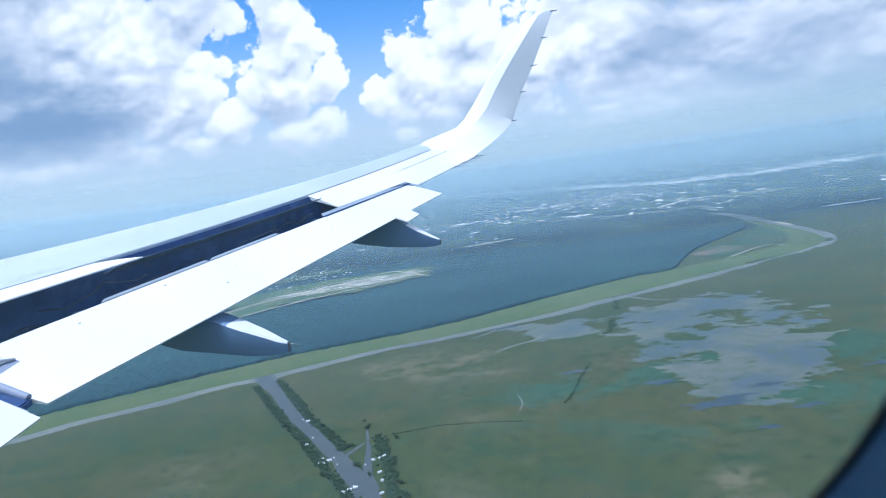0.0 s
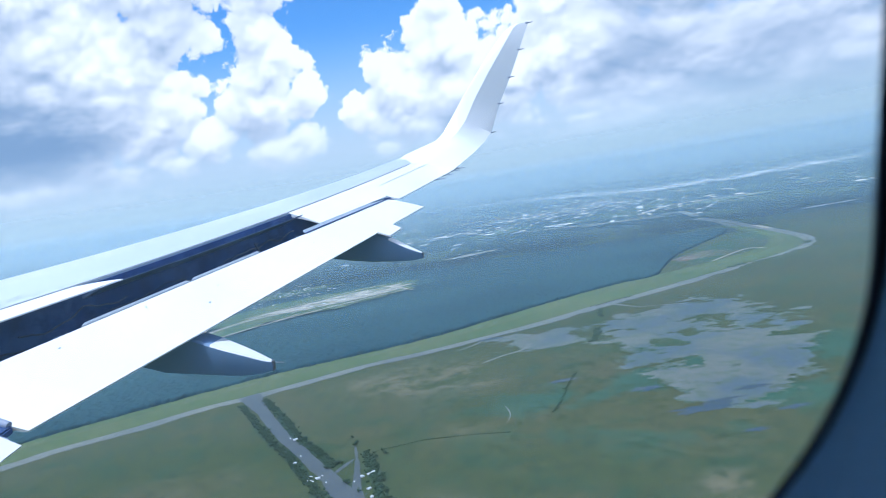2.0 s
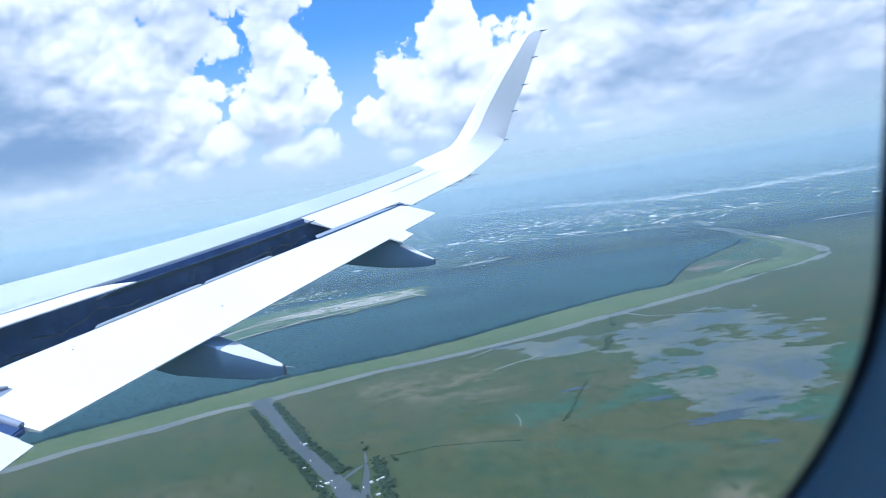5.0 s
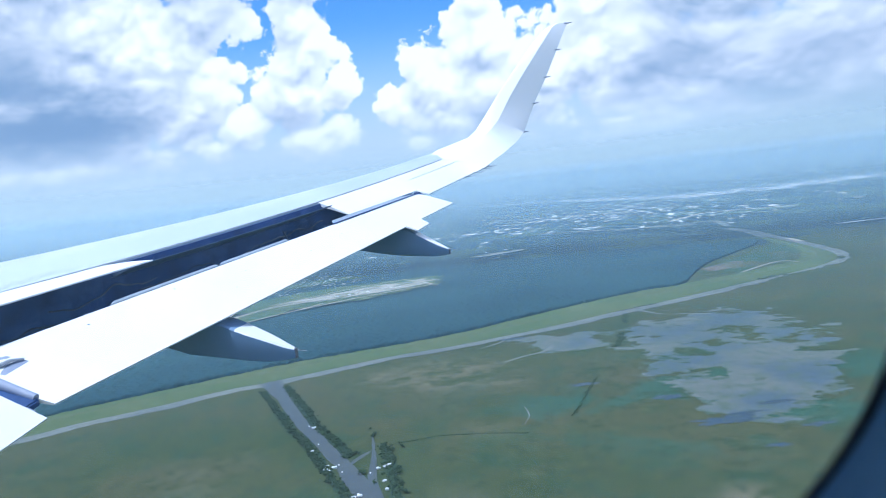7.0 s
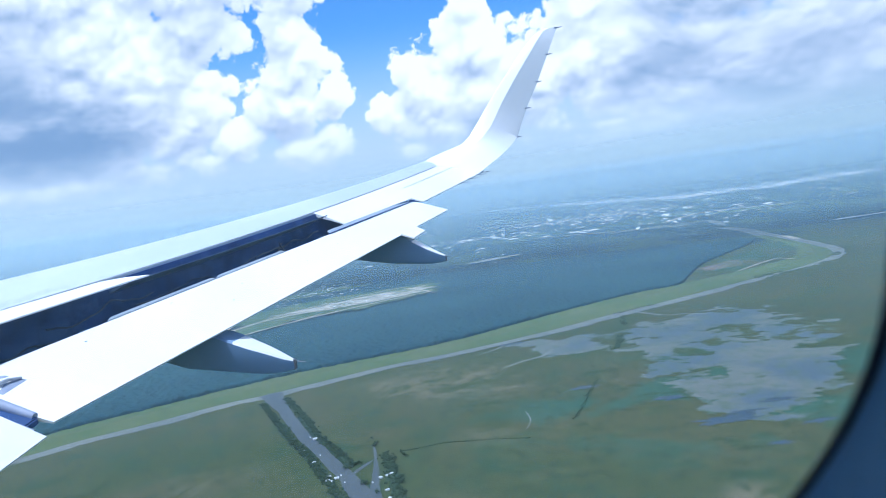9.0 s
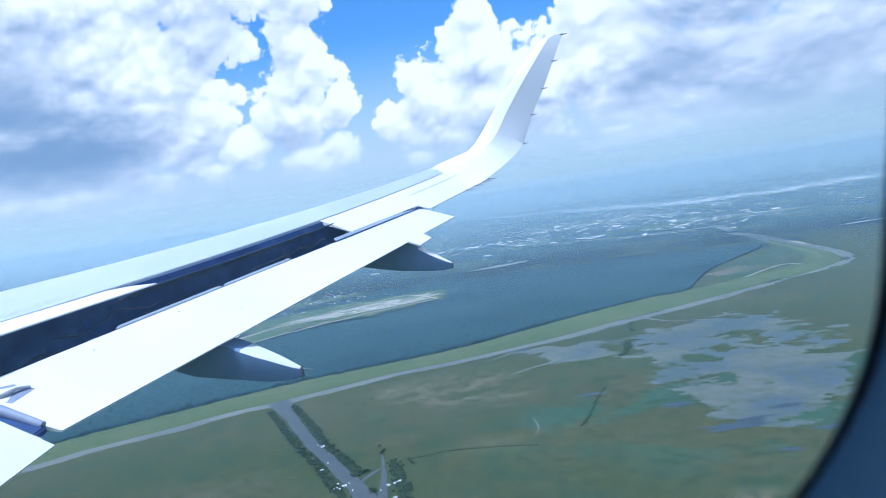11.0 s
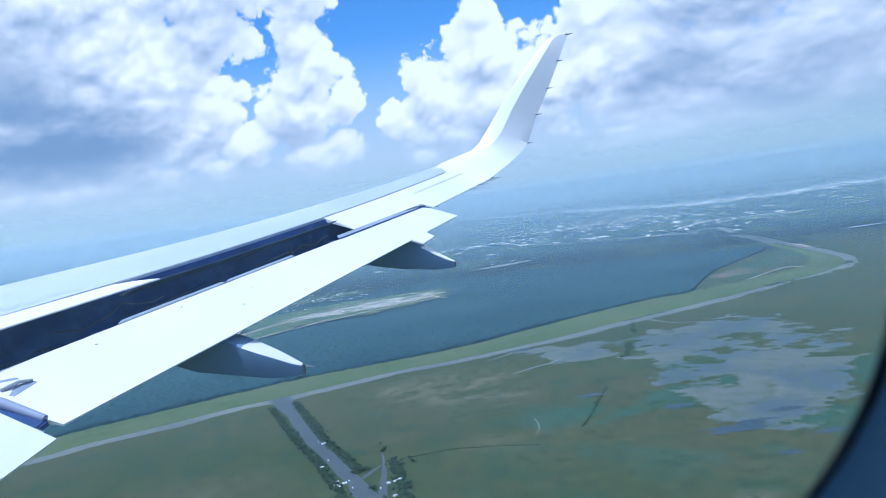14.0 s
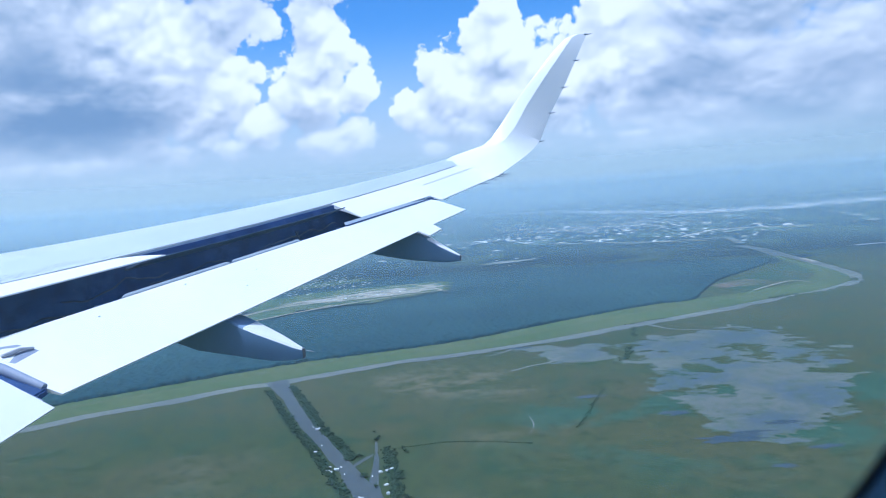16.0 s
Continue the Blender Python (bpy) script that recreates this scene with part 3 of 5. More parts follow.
# clearing with the gravel works, a long dyked strip in the forest
patch("gravel_yard", (3740, 1030), (560, 320), -50, SCRUB, 15.5, "scrub grass clearing round a gravel works", "field", 2.0, 0.18)
patch("clearing", (3060, 1370), (420, 105), -30, SCRUB, 16.0, "long green clearing with dirt tracks", "field", 5.0, 0.2)
patch("gravel_pit", (3760, 940), (450, 115), -48, GRAVEL, 17.0, "pale bare gravel works in a forest clearing", "gravel", 3.0, 0.5)
patch("gravel_pit", (5200, 385), (190, 85), -52, GRAVEL, 21.0, "small pale gravel clearing in the forest", "gravel", 4.0, 0.4)
patch("clearing", (2450, 1600), (160, 70), -60, SCRUB, 15.6, "small dyked clearing in the forest", "field", 6.0, 0.3)
patch("clearing", (4400, 1450), (330, 150), -60, SCRUB, 15.2, "thin cleared ground of a wellfield in the forest", "field", 7.0, 0.6)
tagged(finish("far_river", ribbon([(15500, 3200), (14600, 1657), (14052, 1026), (12825, -195), (11892, -810), (10455, -1700), (10444, -2183), (10183, -2923), (10623, -3668), (10570, -4397), (10700, -5200)], (150, 260, 330, 330, 300, 260, 260, 230, 260, 260, 260), 25.0, 120, wobble=40), SKY_PALE_WATER),
       "broad pale river far off across the lowland", "water", kind="structure")
tagged(finish("inlet_water", ribbon([(5780, -1275), (6100, -1300), (6351, -1285), (6341, -1063), (6380, -847), (6300, -500)], (70, 50), 14.0, 40, wobble=8), WATER), "narrow far inlet beyond the levee", "water", kind="structure")
patch("far_field", (7000, -1900), (520, 120), -80, SCRUB, 14.0, "pale green far field beside the river", "field", 6.0, 0.3)
patch("far_field", (5180, -1960), (200, 30), -75, SKY_PALE_WATER, 8.0, "shallow grey pool at the far rim of the marsh", "pond", 9.0, 0.4)


# ---------------------------------------------------------------- marsh ponds
def inside(x, y, cx, cy, a, b, turn):
    c, s = math.cos(radians(turn)), math.sin(radians(turn))
    u, v = (x - cx) * c + (y - cy) * s, -(x - cx) * s + (y - cy) * c
    return 1 - (u / a) ** 2 - (v / b) ** 2


def pond_field(x, y):
    whole = np.maximum(np.maximum(inside(x, y, 2040, -430, 400, 235, -13), inside(x, y, 1720, -430, 300, 190, -14)), inside(x, y, 2190, -90, 130, 190, 8))
    whole = np.maximum(whole, inside(x, y, 2140, -230, 150, 160, 0))
    whole = np.maximum(np.clip(whole, -2.5, 0.52), 0.8 * inside(x, y, 2262, 90, 50, 90, 12))
    island = np.maximum(inside(x, y, 1990, -353, 92, 58, -12), inside(x, y, 1650, -620, 120, 50, -10)) + 0.9 * layers(x, y, 1 / 70, 4, 31)
    f = layers(x, y, 1 / 170, 7, 7, 0.68) + 0.62 * layers(x, y * 0.6, 1 / 40, 5, 17, 0.72)
    return whole * 1.05 + f * 0.62 - np.maximum(island, -0.4) * 0.85 - 0.46


def pond_sheet(name, rim, lift, mat, label, category):
    bm = bmesh.new()
    step = 5.0
    xs, ys = np.arange(1250, 2620, step), np.arange(-950, 260, step)
    gx, gy = np.meshgrid(xs, ys, indexing="ij")
    val = pond_field(gx, gy) + rim
    dx, dy = np.gradient(val, step)
    g = np.hypot(dx, dy) + 1e-9
    m = np.where(val < 0, np.minimum(step, -val / g), 0)
    px, py = gx + dx / g * m, gy + dy / g * m
    wet = val > 0
    count = wet[:-1, :-1].astype(int) + wet[1:, :-1] + wet[1:, 1:] + wet[:-1, 1:]
    verts = {}

    def corner(i, j):
        if (i, j) not in verts:
            verts[i, j] = bm.verts.new((px[i, j], py[i, j], lift))
        return verts[i, j]
    for i, j in zip(*np.nonzero(count >= 2)):
        bm.faces.new([corner(*c) for c in ((i, j), (i + 1, j), (i + 1, j + 1), (i, j + 1))])
    return tagged(finish(name, bm, mat), label, category, kind="structure")


pond_sheet("wet_mud", 0.16, 0.15, MUD, "wet grey-green mud flats round the marsh ponds", "mud")
pond_sheet("marsh_pond", 0.0, 0.30, POND, "shallow grey-blue ponds scattered through the marsh", "pond")
SIDE = [(1960, 790), (1906, 752), (1583, 579), (1383, 461), (1222, 367), (1110, 310), (1011, 265), (860, 190)]
tagged(finish("side_channel_water", ribbon(SIDE, (60, 34, 26, 25, 28, 38, 34, 34), 0.55, step=8.0, wobble=2.4), CHANNEL), "straight muddy channel crossing the marsh", "water", kind="structure")
tagged(finish("branch_water", ribbon([(1420, 376), (1350, 358), (1280, 343), (1200, 326), (1110, 300)], (3, 6, 11, 17, 26), 0.65, 5.0, wobble=1.6), CHANNEL), "narrow branch of the marsh channel", "water", kind="structure")
tagged(finish("branch_water", ribbon([(1345, 360), (1315, 372), (1290, 380), (1262, 384)], (4, 9, 10, 6), 0.60, 4.0, wobble=1.6), CHANNEL), "reedy slip between the channel and its branch", "water", kind="structure")


# ---------------------------------------------------------------- wing of the aircraft
def hinge(u):
    return Vector((u, 2.45 - 0.33 * (u - 11.7), ALT + 0.0044 * u * u + 0.0445 * u - 0.7925))


def crest(u):
    return Vector((u, 2.72 - 0.39 * (u - 11.7) + 0.12, ALT + 0.0052 * u * u + 0.0196 * u - 0.501))


def nose(u):
    return Vector((u, 2.05 - 0.46 * (u - 14.3), ALT + 0.0052 * u * u + 0.0196 * u - 0.501 - 0.05 - 0.02 * (14.3 - u)))


wing = empty("aircraft_wing", "white airliner wing with flaps lowered and spoilers raised", "aircraft wing", at=(0, 0, 0))
sections = []
for u in np.linspace(-0.2, 14.32, 32):
    h, c, n = hinge(u), crest(u), nose(u)
    t = 0.07 + 0.037 * (14.25 - u)
    m1 = h.lerp(c, 0.5) + Vector((0, 0, 0.012 + 0.002 * (14 - u)))
    m2 = c.lerp(n, 0.55) + Vector((0, 0, 0.012))
    low = n + Vector((0, -0.02, -0.03 - 0.006 * (14.25 - u)))
    sections.append([h, m1, c, m2, n, low, c - Vector((0, 0, t * 1.1)), h - Vector((0, 0, t))])
part("wing_box", loft(sections), PAINT_GREY, wing, smooth=40)


def wedge(us, front, back, thick, mat, name, label=""):
    """A control surface from its front line to its thin back edge."""
    secs = []
    for u in us:
        f, b = front(u), back(u)
        up = Vector((0, 0, 1))
        secs.append([f, f.lerp(b, 0.5) + up * thick * 0.15, b, b - up * 0.012, f.lerp(b, 0.5) - up * thick * 0.5, f - up * thick])
    return part(name, loft(secs), mat, wing, label, smooth=30)


def sp_back(u):
    return Vector((u, 4.1 - 0.29 * (u - 5), ALT - 0.448 + 0.102 * (u - 5.144)))


gap = Vector((0, -0.012, 0))
wedge((0.1, 3.9), lambda u: hinge(u) + gap, sp_back, 0.05, PAINT, "spoiler", "white closed spoiler panel")
wedge((3.93, 6.63), lambda u: hinge(u) + gap, sp_back, 0.05, PAINT, "spoiler", "white closed spoiler panel")
# Raised spoilers: the shade of their undersides is put into the colour.
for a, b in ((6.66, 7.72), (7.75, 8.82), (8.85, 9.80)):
    wedge((a, b), lambda u: hinge(u) + Vector((0, -0.045, -0.10)), lambda u: hinge(u) + Vector((0, -0.30, -0.030)), 0.03, SHADED_UNDERSIDE, "spoiler", "raised spoiler with the shade of its underside as colour")


def out_back(u):
    f = (u - 9.97) / 1.53
    return Vector((u, 2.61 - 0.67 * f, ALT - 0.11 + 0.23 * f))


wedge((9.97, 10.7, 11.55), lambda u: hinge(u) + gap, out_back, 0.05, PAINT, "spoiler", "white closed outer spoiler panel")


def ail_back(u):
    return Vector((u, 1.71 - 0.29 * (u - 11.7) - 0.03 * max(0, u - 13.6), ALT + 0.075 + 0.156 * (u - 11.7)))


wedge((11.56, 12.4, 13.3, 14.2), lambda u: hinge(u) + gap, ail_back, 0.07, PAINT, "aileron", "white aileron")

# rear spar: the wall behind the flap gap, the gap's shade put into its navy colour, with pipes along it
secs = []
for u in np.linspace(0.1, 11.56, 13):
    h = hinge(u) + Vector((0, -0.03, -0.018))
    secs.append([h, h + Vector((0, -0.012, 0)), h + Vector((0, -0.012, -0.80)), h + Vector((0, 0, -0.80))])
spar = part("rear_spar", loft(secs), CAVITY_SHADE, wing, "rear spar with the shade of the flap gap as colour")
HOSE = material("grey_hose", two_tone((0.12, 0.16, 0.24), (0.045, 0.070, 0.13), 1.6, 8.0), 0.6)
for k, (ua, ub, deep) in enumerate(((6.9, 8.7, 0.30), (5.0, 6.1, 0.34), (8.6, 9.9, 0.22), (7.6, 9.4, 0.40), (5.9, 7.1, 0.24))):
    pts = [hinge(u) + Vector((0, -0.07 - 0.02 * k, -deep + 0.10 * noise.noise((u * 1.9, k * 3.1, 0)) + 0.05 * noise.noise((u * 5.3, k * 7.7, 2)))) for u in np.arange(ua, ub, 0.06)]
    part("pipe", tube(pts, 0.006 + 0.002 * (k % 3), 6), HOSE, spar, "thin wavy hydraulic pipe along the spar", smooth=60)
# drive rods and clips deep in the gap
for u, w, a, b in ((8.95, 0.34, -0.34, -0.14), (9.12, -0.16, -0.34, -0.20), (7.2, 0.42, -0.40, -0.30), (6.2, 0.5, -0.42, -0.28), (8.05, 0.3, -0.30, -0.36)):
    h = hinge(u)
    part("drive_rod", tube([h + Vector((0, -0.12, a)), h + Vector((w, -0.12, b))], 0.011, 6), HOSE, spar, "thin grey drive rod", smooth=60)
for u in (9.52, 9.64):
    h = hinge(u)
    part("clip", plate([h + Vector((0, -0.16, -0.36)), h + Vector((0.07, -0.16, -0.35)), h + Vector((0.09, -0.20, -0.38)), h + Vector((0.02, -0.20, -0.39))], 0.02, bevel=0.004), PAINT_FAIRING, spar, "small pale metal clip")

# flap
def flap_front(u):
    return Vector((u, 4.03 - 0.327 * (u - 5.04), ALT - 0.74 + 0.1254 * (u - 5.04)))


def flap_back(u):
    f = (u - 4.6) / 6.9
    return Vector((u, 3.34 - 1.95 * f, ALT - 1.09 + 0.97 * f))


def flap_loft(us, front, back, name, label):
    secs = []
    for u in us:
        f, b = front(u), back(u)
        ch = b - f
        up = ch.cross(Vector((1, 0.0, 0.13))).normalized()
        up = up if up.z > 0 else -up
        t = 0.13
        secs.append([f - up * 0.05 - ch.normalized() * 0.05, f - ch * 0.0, f + ch * 0.25 + up * 0.012, f + ch * 0.6 + up * 0.008, b, b - up * 0.012, f + ch * 0.5 - up * t * 0.6, f - up * t])
    return part(name, loft(secs), PAINT, wing, label, smooth=40)


flap_loft(np.linspace(4.6, 11.5, 9), flap_front, flap_back, "outboard_flap", "white outboard flap, lowered")
flap_loft((0.1, 2.6, 3.9, 4.4), lambda u: Vector((u, 4.05, ALT - 0.72 + 0.09 * (u - 4.4))), lambda u: Vector((u, 3.26 - 0.08 * (u - 4.4), ALT - 1.13 + 0.18 * (u - 4.4))), "inboard_flap", "white inboard flap, lowered")


# pale lip strips that stand just ahead of the flap
for a, b, wide in ((6.02, 7.3, 0.0), (7.32, 8.42, 0.0), (9.32, 11.46, 0.035)):
    top = [flap_front(u) + Vector((0, dy, dz)) for u, dy, dz in ((a, 0.018, 0.008), (b, 0.018, 0.008), (b - 0.02, 0.042 + wide, 0.022 + wide * 0.4), (a + 0.06, 0.042 + wide, 0.022 + wide * 0.4))]
    part("slot_lip", plate(top, 0.010), LIP, wing, "pale lip strip along the flap gap")
# Dark strip added for the shade in the slot between lip and flap.
part("slot_shade", plate([flap_front(u) + Vector((0, dy, dz)) for u, dy, dz in ((9.3, -0.012, 0.014), (11.49, -0.012, 0.014), (11.49, 0.017, 0.012), (9.3, 0.017, 0.012))], 0.008), CAVITY_SHADE, wing, "dark strip for the shade in the slot ahead of the flap")
# A dark plate, not a hole, gives the shade of the aileron gap.
part("hinge_gap_shade", plate([out_back(11.42) + Vector((0, -0.02, -0.012)), Vector((11.70, 1.80, ALT + 0.10)), Vector((11.74, 1.71, ALT + 0.07)), flap_front(11.49) + Vector((0, 0.02, 0.012))], 0.02), CAVITY_SHADE, wing, "dark plate for the shaded gap at the inner end of the aileron")


def fairing(u, stations, half, label):
    """A canoe-shaped flap track cover: stations of (y, top, bottom, width share)."""
    secs = []
    for y, top, low, w in stations:
        w *= half
        h = top - low
        b = min(0.018, h * 0.15)
        secs.append([(u + w - b, y, ALT + top), (u + w, y, ALT + top - b), (u + w, y, ALT + low + h * 0.16), (u + w * 0.9, y, ALT + low + h * 0.04), (u + w * 0.55, y, ALT + low),
                     (u - w * 0.55, y, ALT + low), (u - w * 0.9, y, ALT + low + h * 0.04), (u - w, y, ALT + low + h * 0.16), (u - w, y, ALT + top - b), (u - w + b, y, ALT + top)])
    bm = loft(secs)
    bmesh.ops.recalc_face_normals(bm, faces=bm.faces)
    # Light and shade as colour: dark blue sides, white on the sunlit tail top.
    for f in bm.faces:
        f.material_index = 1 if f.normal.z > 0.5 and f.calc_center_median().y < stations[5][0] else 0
    ob = part("flap_track_fairing", bm, (PAINT_SHADE_AND_PLATE, PAINT), wing, label, smooth=28)
    tail = stations[0]
    part("tail_cap", loft([[(u + a * tail[3] * half * k, tail[0] - d, ALT + (tail[1] if c else tail[2]) + (-e if c else e)) for a, c in ((1, 1), (1, 0), (-1, 0), (-1, 1))] for d, k, e in ((-0.004, 1.02, -0.003), (0.012, 0.96, 0.004))]), STEEL, ob, "dark rubber cap on the tail")
    y, top, low, w = stations[0]
    part("static_discharger", tube([(u, y + 0.01, ALT + (top + low) / 2 + 0.03), (u, y - 0.10, ALT + (top + low) / 2 + 0.01)], 0.004), STEEL, ob)
    return ob


fairing(6.47, [(2.317, -1.196, -1.285, 0.14), (2.39, -1.160, -1.292, 0.36), (2.48, -1.112, -1.292, 0.56), (2.57, -1.066, -1.285, 0.72), (2.68, -1.014, -1.264, 0.88), (2.79, -0.958, -1.240, 1.0), (2.90, -0.905, -1.222, 1.0), (3.05, -0.86, -1.195, 1.0), (3.23, -0.81, -1.165, 1.0), (3.43, -0.76, -1.085, 1.0), (4.2, -0.70, -0.88, 1.0), (5.2, -0.60, -0.75, 0.5)], 0.17, "flap track fairing with shaded sides and a sunlit white tail as colours")
fairing(10.11, [(1.338, -0.702, -0.780, 0.16), (1.42, -0.655, -0.788, 0.40), (1.53, -0.590, -0.788, 0.68), (1.60, -0.545, -0.780, 0.82), (1.654, -0.508, -0.773, 0.92), (1.74, -0.452, -0.762, 1.0), (1.84, -0.385, -0.748, 1.0), (1.985, -0.345, -0.732, 1.0), (2.322, -0.30, -0.662, 1.0), (2.494, -0.27, -0.618, 1.0), (3.1, -0.22, -0.45, 1.0), (3.9, -0.15, -0.3, 0.5)], 0.16, "flap track fairing with shaded sides and a sunlit white tail as colours")
part("flap_tab", plate([(9.887, 1.863, ALT - 0.333), (10.332, 1.722, ALT - 0.273), (10.265, 1.589, ALT - 0.345), (9.861, 1.687, ALT - 0.408)], 0.02), PAINT, wing, "small white tab behind the flap")

# winglet: front edge and back edge, station by station
STATIONS = [((13.7, 2.04, 0.715), (13.7, 1.13, 0.36)), ((14.12, 1.91, 0.842), (14.12, 0.975, 0.485)), ((14.75, 1.36, 1.05), (14.7, 0.67, 0.71)), ((14.95, 1.20, 1.20), (15.0, 0.45, 0.89)),
            ((15.08, 1.02, 1.45), (15.2, 0.29, 1.07)), ((15.2, 0.75, 1.83), (15.33, 0.05, 1.61)), ((15.33, 0.43, 2.24), (15.45, -0.23, 2.10)),
            ((15.5, -0.06, 2.81), (15.57, -0.49, 2.62)), ((15.65, -0.33, 3.08), (15.68, -0.70, 3.05)), ((15.70, -0.50, 3.15), (15.7, -0.75, 3.13))]
secs = []
for i, (f, b) in enumerate(STATIONS):
    f, b = Vector(f), Vector(b)
    f0, b0 = (Vector(v) for v in STATIONS[max(i - 1, 0)])
    f1, b1 = (Vector(v) for v in STATIONS[min(i + 1, len(STATIONS) - 1)])
    ch = b - f
    nrm = ch.cross((f1 + b1) - (f0 + b0)).normalized()
    nrm = nrm if nrm.dot(Vector((-1, 0, 0.6))) > 0 else -nrm
    t = 0.11 * ch.length * (0.05, 0.25, 1.0)[min(i, 2)] if i < 9 else 0.02
    o = Vector((0, 0, ALT))
    secs.append([o + f, o + f + ch * 0.06 + nrm * t * 0.28, o + f + ch * 0.32 + nrm * t, o + f + ch * 0.66 + nrm * t * 0.5, o + b, o + f + ch * 0.6 - nrm * t * 0.4, o + f + ch * 0.25 - nrm * t * 0.6, o + f + ch * 0.06 - nrm * t * 0.4])
winglet = part("winglet", loft(secs), PAINT, wing, "tall white winglet curving up from the wing tip", smooth=17)

# ---------------------------------------------------------------- cabin round the window
def ring(x, y0, y1, z0, z1, r, n=24):
    pts = []
    for cy, cz, a0 in ((y1 - r, z1 - r, 0), (y0 + r, z1 - r, 90), (y0 + r, z0 + r, 180), (y1 - r, z0 + r, 270)):
        for a in np.linspace(a0, a0 + 90, n):
            y, z = cy + r * math.cos(radians(a)), cz + r * math.sin(radians(a))
            pts.append(Vector((x, y - 0.16 * z, ALT + z)))   # leans with the nose-up attitude
    return pts


Y0, Y1, Z0, Z1 = -0.075, 0.166, -0.105, 0.230
window = tagged(finish("window_1", loft([ring(0.169, Y0 - 0.010, Y1 + 0.010, Z0 - 0.010, Z1 + 0.010, 0.090), ring(0.169, Y0, Y1, Z0, Z1, 0.080), ring(0.1705, Y0 + 0.0004, Y1 - 0.0004, Z0 + 0.0004, Z1 - 0.0004, 0.0796), ring(0.173, Y0 - 0.012, Y1 + 0.012, Z0 - 0.012, Z1 + 0.012, 0.092)], caps=False), RUBBER, smooth=60),
                "oval cabin window with a black rubber seal", "window", kind="structure")
part("window_reveal", loft([ring(0.1685, Y0 - 0.0022, Y1 + 0.0022, Z0 - 0.0022, Z1 + 0.0022, 0.0855), ring(0.150, Y0 - 0.012, Y1 + 0.012, Z0 - 0.012, Z1 + 0.012, 0.091), ring(0.10, Y0 - 0.022, Y1 + 0.022, Z0 - 0.022, Z1 + 0.022, 0.10), ring(0.06, Y0 - 0.05, Y1 + 0.05, Z0 - 0.05, Z1 + 0.05, 0.13)], caps=False), PLASTIC, window, "blue-grey plastic window surround in shade", smooth=60)


def outline_wall(x, hole, mat, name, kind_label, far=0.40, outer=0.012):
    bm = bmesh.new()
    inner = [bm.verts.new(p) for p in hole]
    cy, cz = (Y0 + Y1) / 2, ALT + (Z0 + Z1) / 2
    out = []
    for p in hole:
        d = Vector((0, p.y - cy, p.z - cz))
        s = far / max(abs(d.y), abs(d.z))
        out.append(bm.verts.new((x, cy + d.y * s, cz + d.z * s)))
    n = len(hole)
    faces = [bm.faces.new((inner[i], inner[(i + 1) % n], out[(i + 1) % n], out[i])) for i in range(n)]
    r = bmesh.ops.extrude_face_region(bm, geom=faces)
    bmesh.ops.translate(bm, verts=[v for v in r["geom"] if isinstance(v, bmesh.types.BMVert)], vec=(outer, 0, 0))
    return tagged(finish(name, bm, mat), kind_label, "wall", kind="structure")


outline_wall(0.06, ring(0.06, Y0 - 0.05, Y1 + 0.05, Z0 - 0.05, Z1 + 0.05, 0.13), CABIN, "wall_window_side", "plain cabin side lining round the window")
# Unseen skin, its opening lowered to keep direct sun off the window reveal.
outline_wall(0.26, ring(0.26, Y0 - 0.07, Y1 + 0.07, Z0 - 0.07, Z1 - 0.06, 0.09), CABIN, "sun_block_skin", "unseen outer skin, its opening cut low to keep sun off the window surround")
bm = bmesh.new()
ya, yb, za, zb = (Y0 + Y1) / 2 - 0.40, (Y0 + Y1) / 2 + 0.40, (Z0 + Z1) / 2 - 0.40, (Z0 + Z1) / 2 + 0.40
for lo, hi in (((-1.0, ya - 0.05, za - 0.05), (0.272, yb + 0.05, za)), ((-1.0, ya - 0.05, zb), (0.272, yb + 0.05, zb + 0.05)), ((-1.05, ya - 0.05, za - 0.05), (-1.0, yb + 0.05, zb + 0.05)),
               ((-1.0, ya - 0.05, za), (0.272, ya, zb)), ((-1.0, yb, za), (0.272, yb + 0.05, zb))):
    m = Matrix.Translation((Vector(lo) + Vector(hi)) / 2 + Vector((0, 0, ALT))) @ Matrix.Diagonal((*(Vector(hi) - Vector(lo)), 1))
    bmesh.ops.create_cube(bm, size=1.0, matrix=m)
tagged(finish("wall_cabin", bm, CABIN), "plain dim cabin lining closing the cabin", "wall", kind="structure")


def fuselage():
    """Plain body of the aircraft round the cabin, left open where the window panel sits."""
    bm = bmesh.new()
    ys = [-9.0, -7.0, -5.0, -3.0, -1.5, -0.35, 0.44, 1.5, 3.0, 5.0, 7.0, 9.0, 11.0, 13.0]
    n = 44
    rows = [[bm.verts.new((-1.76 + 2.03 * math.cos(a), y, ALT - 0.1 + 2.03 * math.sin(a))) for a in np.linspace(0, 2 * math.pi, n, endpoint=False)] for y in ys]
    for k, (a, b) in enumerate(zip(rows, rows[1:])):
        for i in range(n):
            j = (i + 1) % n
            mid = (a[i].co + b[j].co) / 2
            if ys[k] == -0.35 and mid.x > 0 and abs(mid.z - ALT - 0.06) < 0.42:
                continue
            bm.faces.new((a[i], a[j], b[j], b[i]))
    bm.faces.new(rows[0])
    bm.faces.new(rows[-1])
    return tagged(finish("fuselage", bm, PAINT, smooth=60), "plain white round body of the airliner", "fuselage", kind="structure")


fuselage()


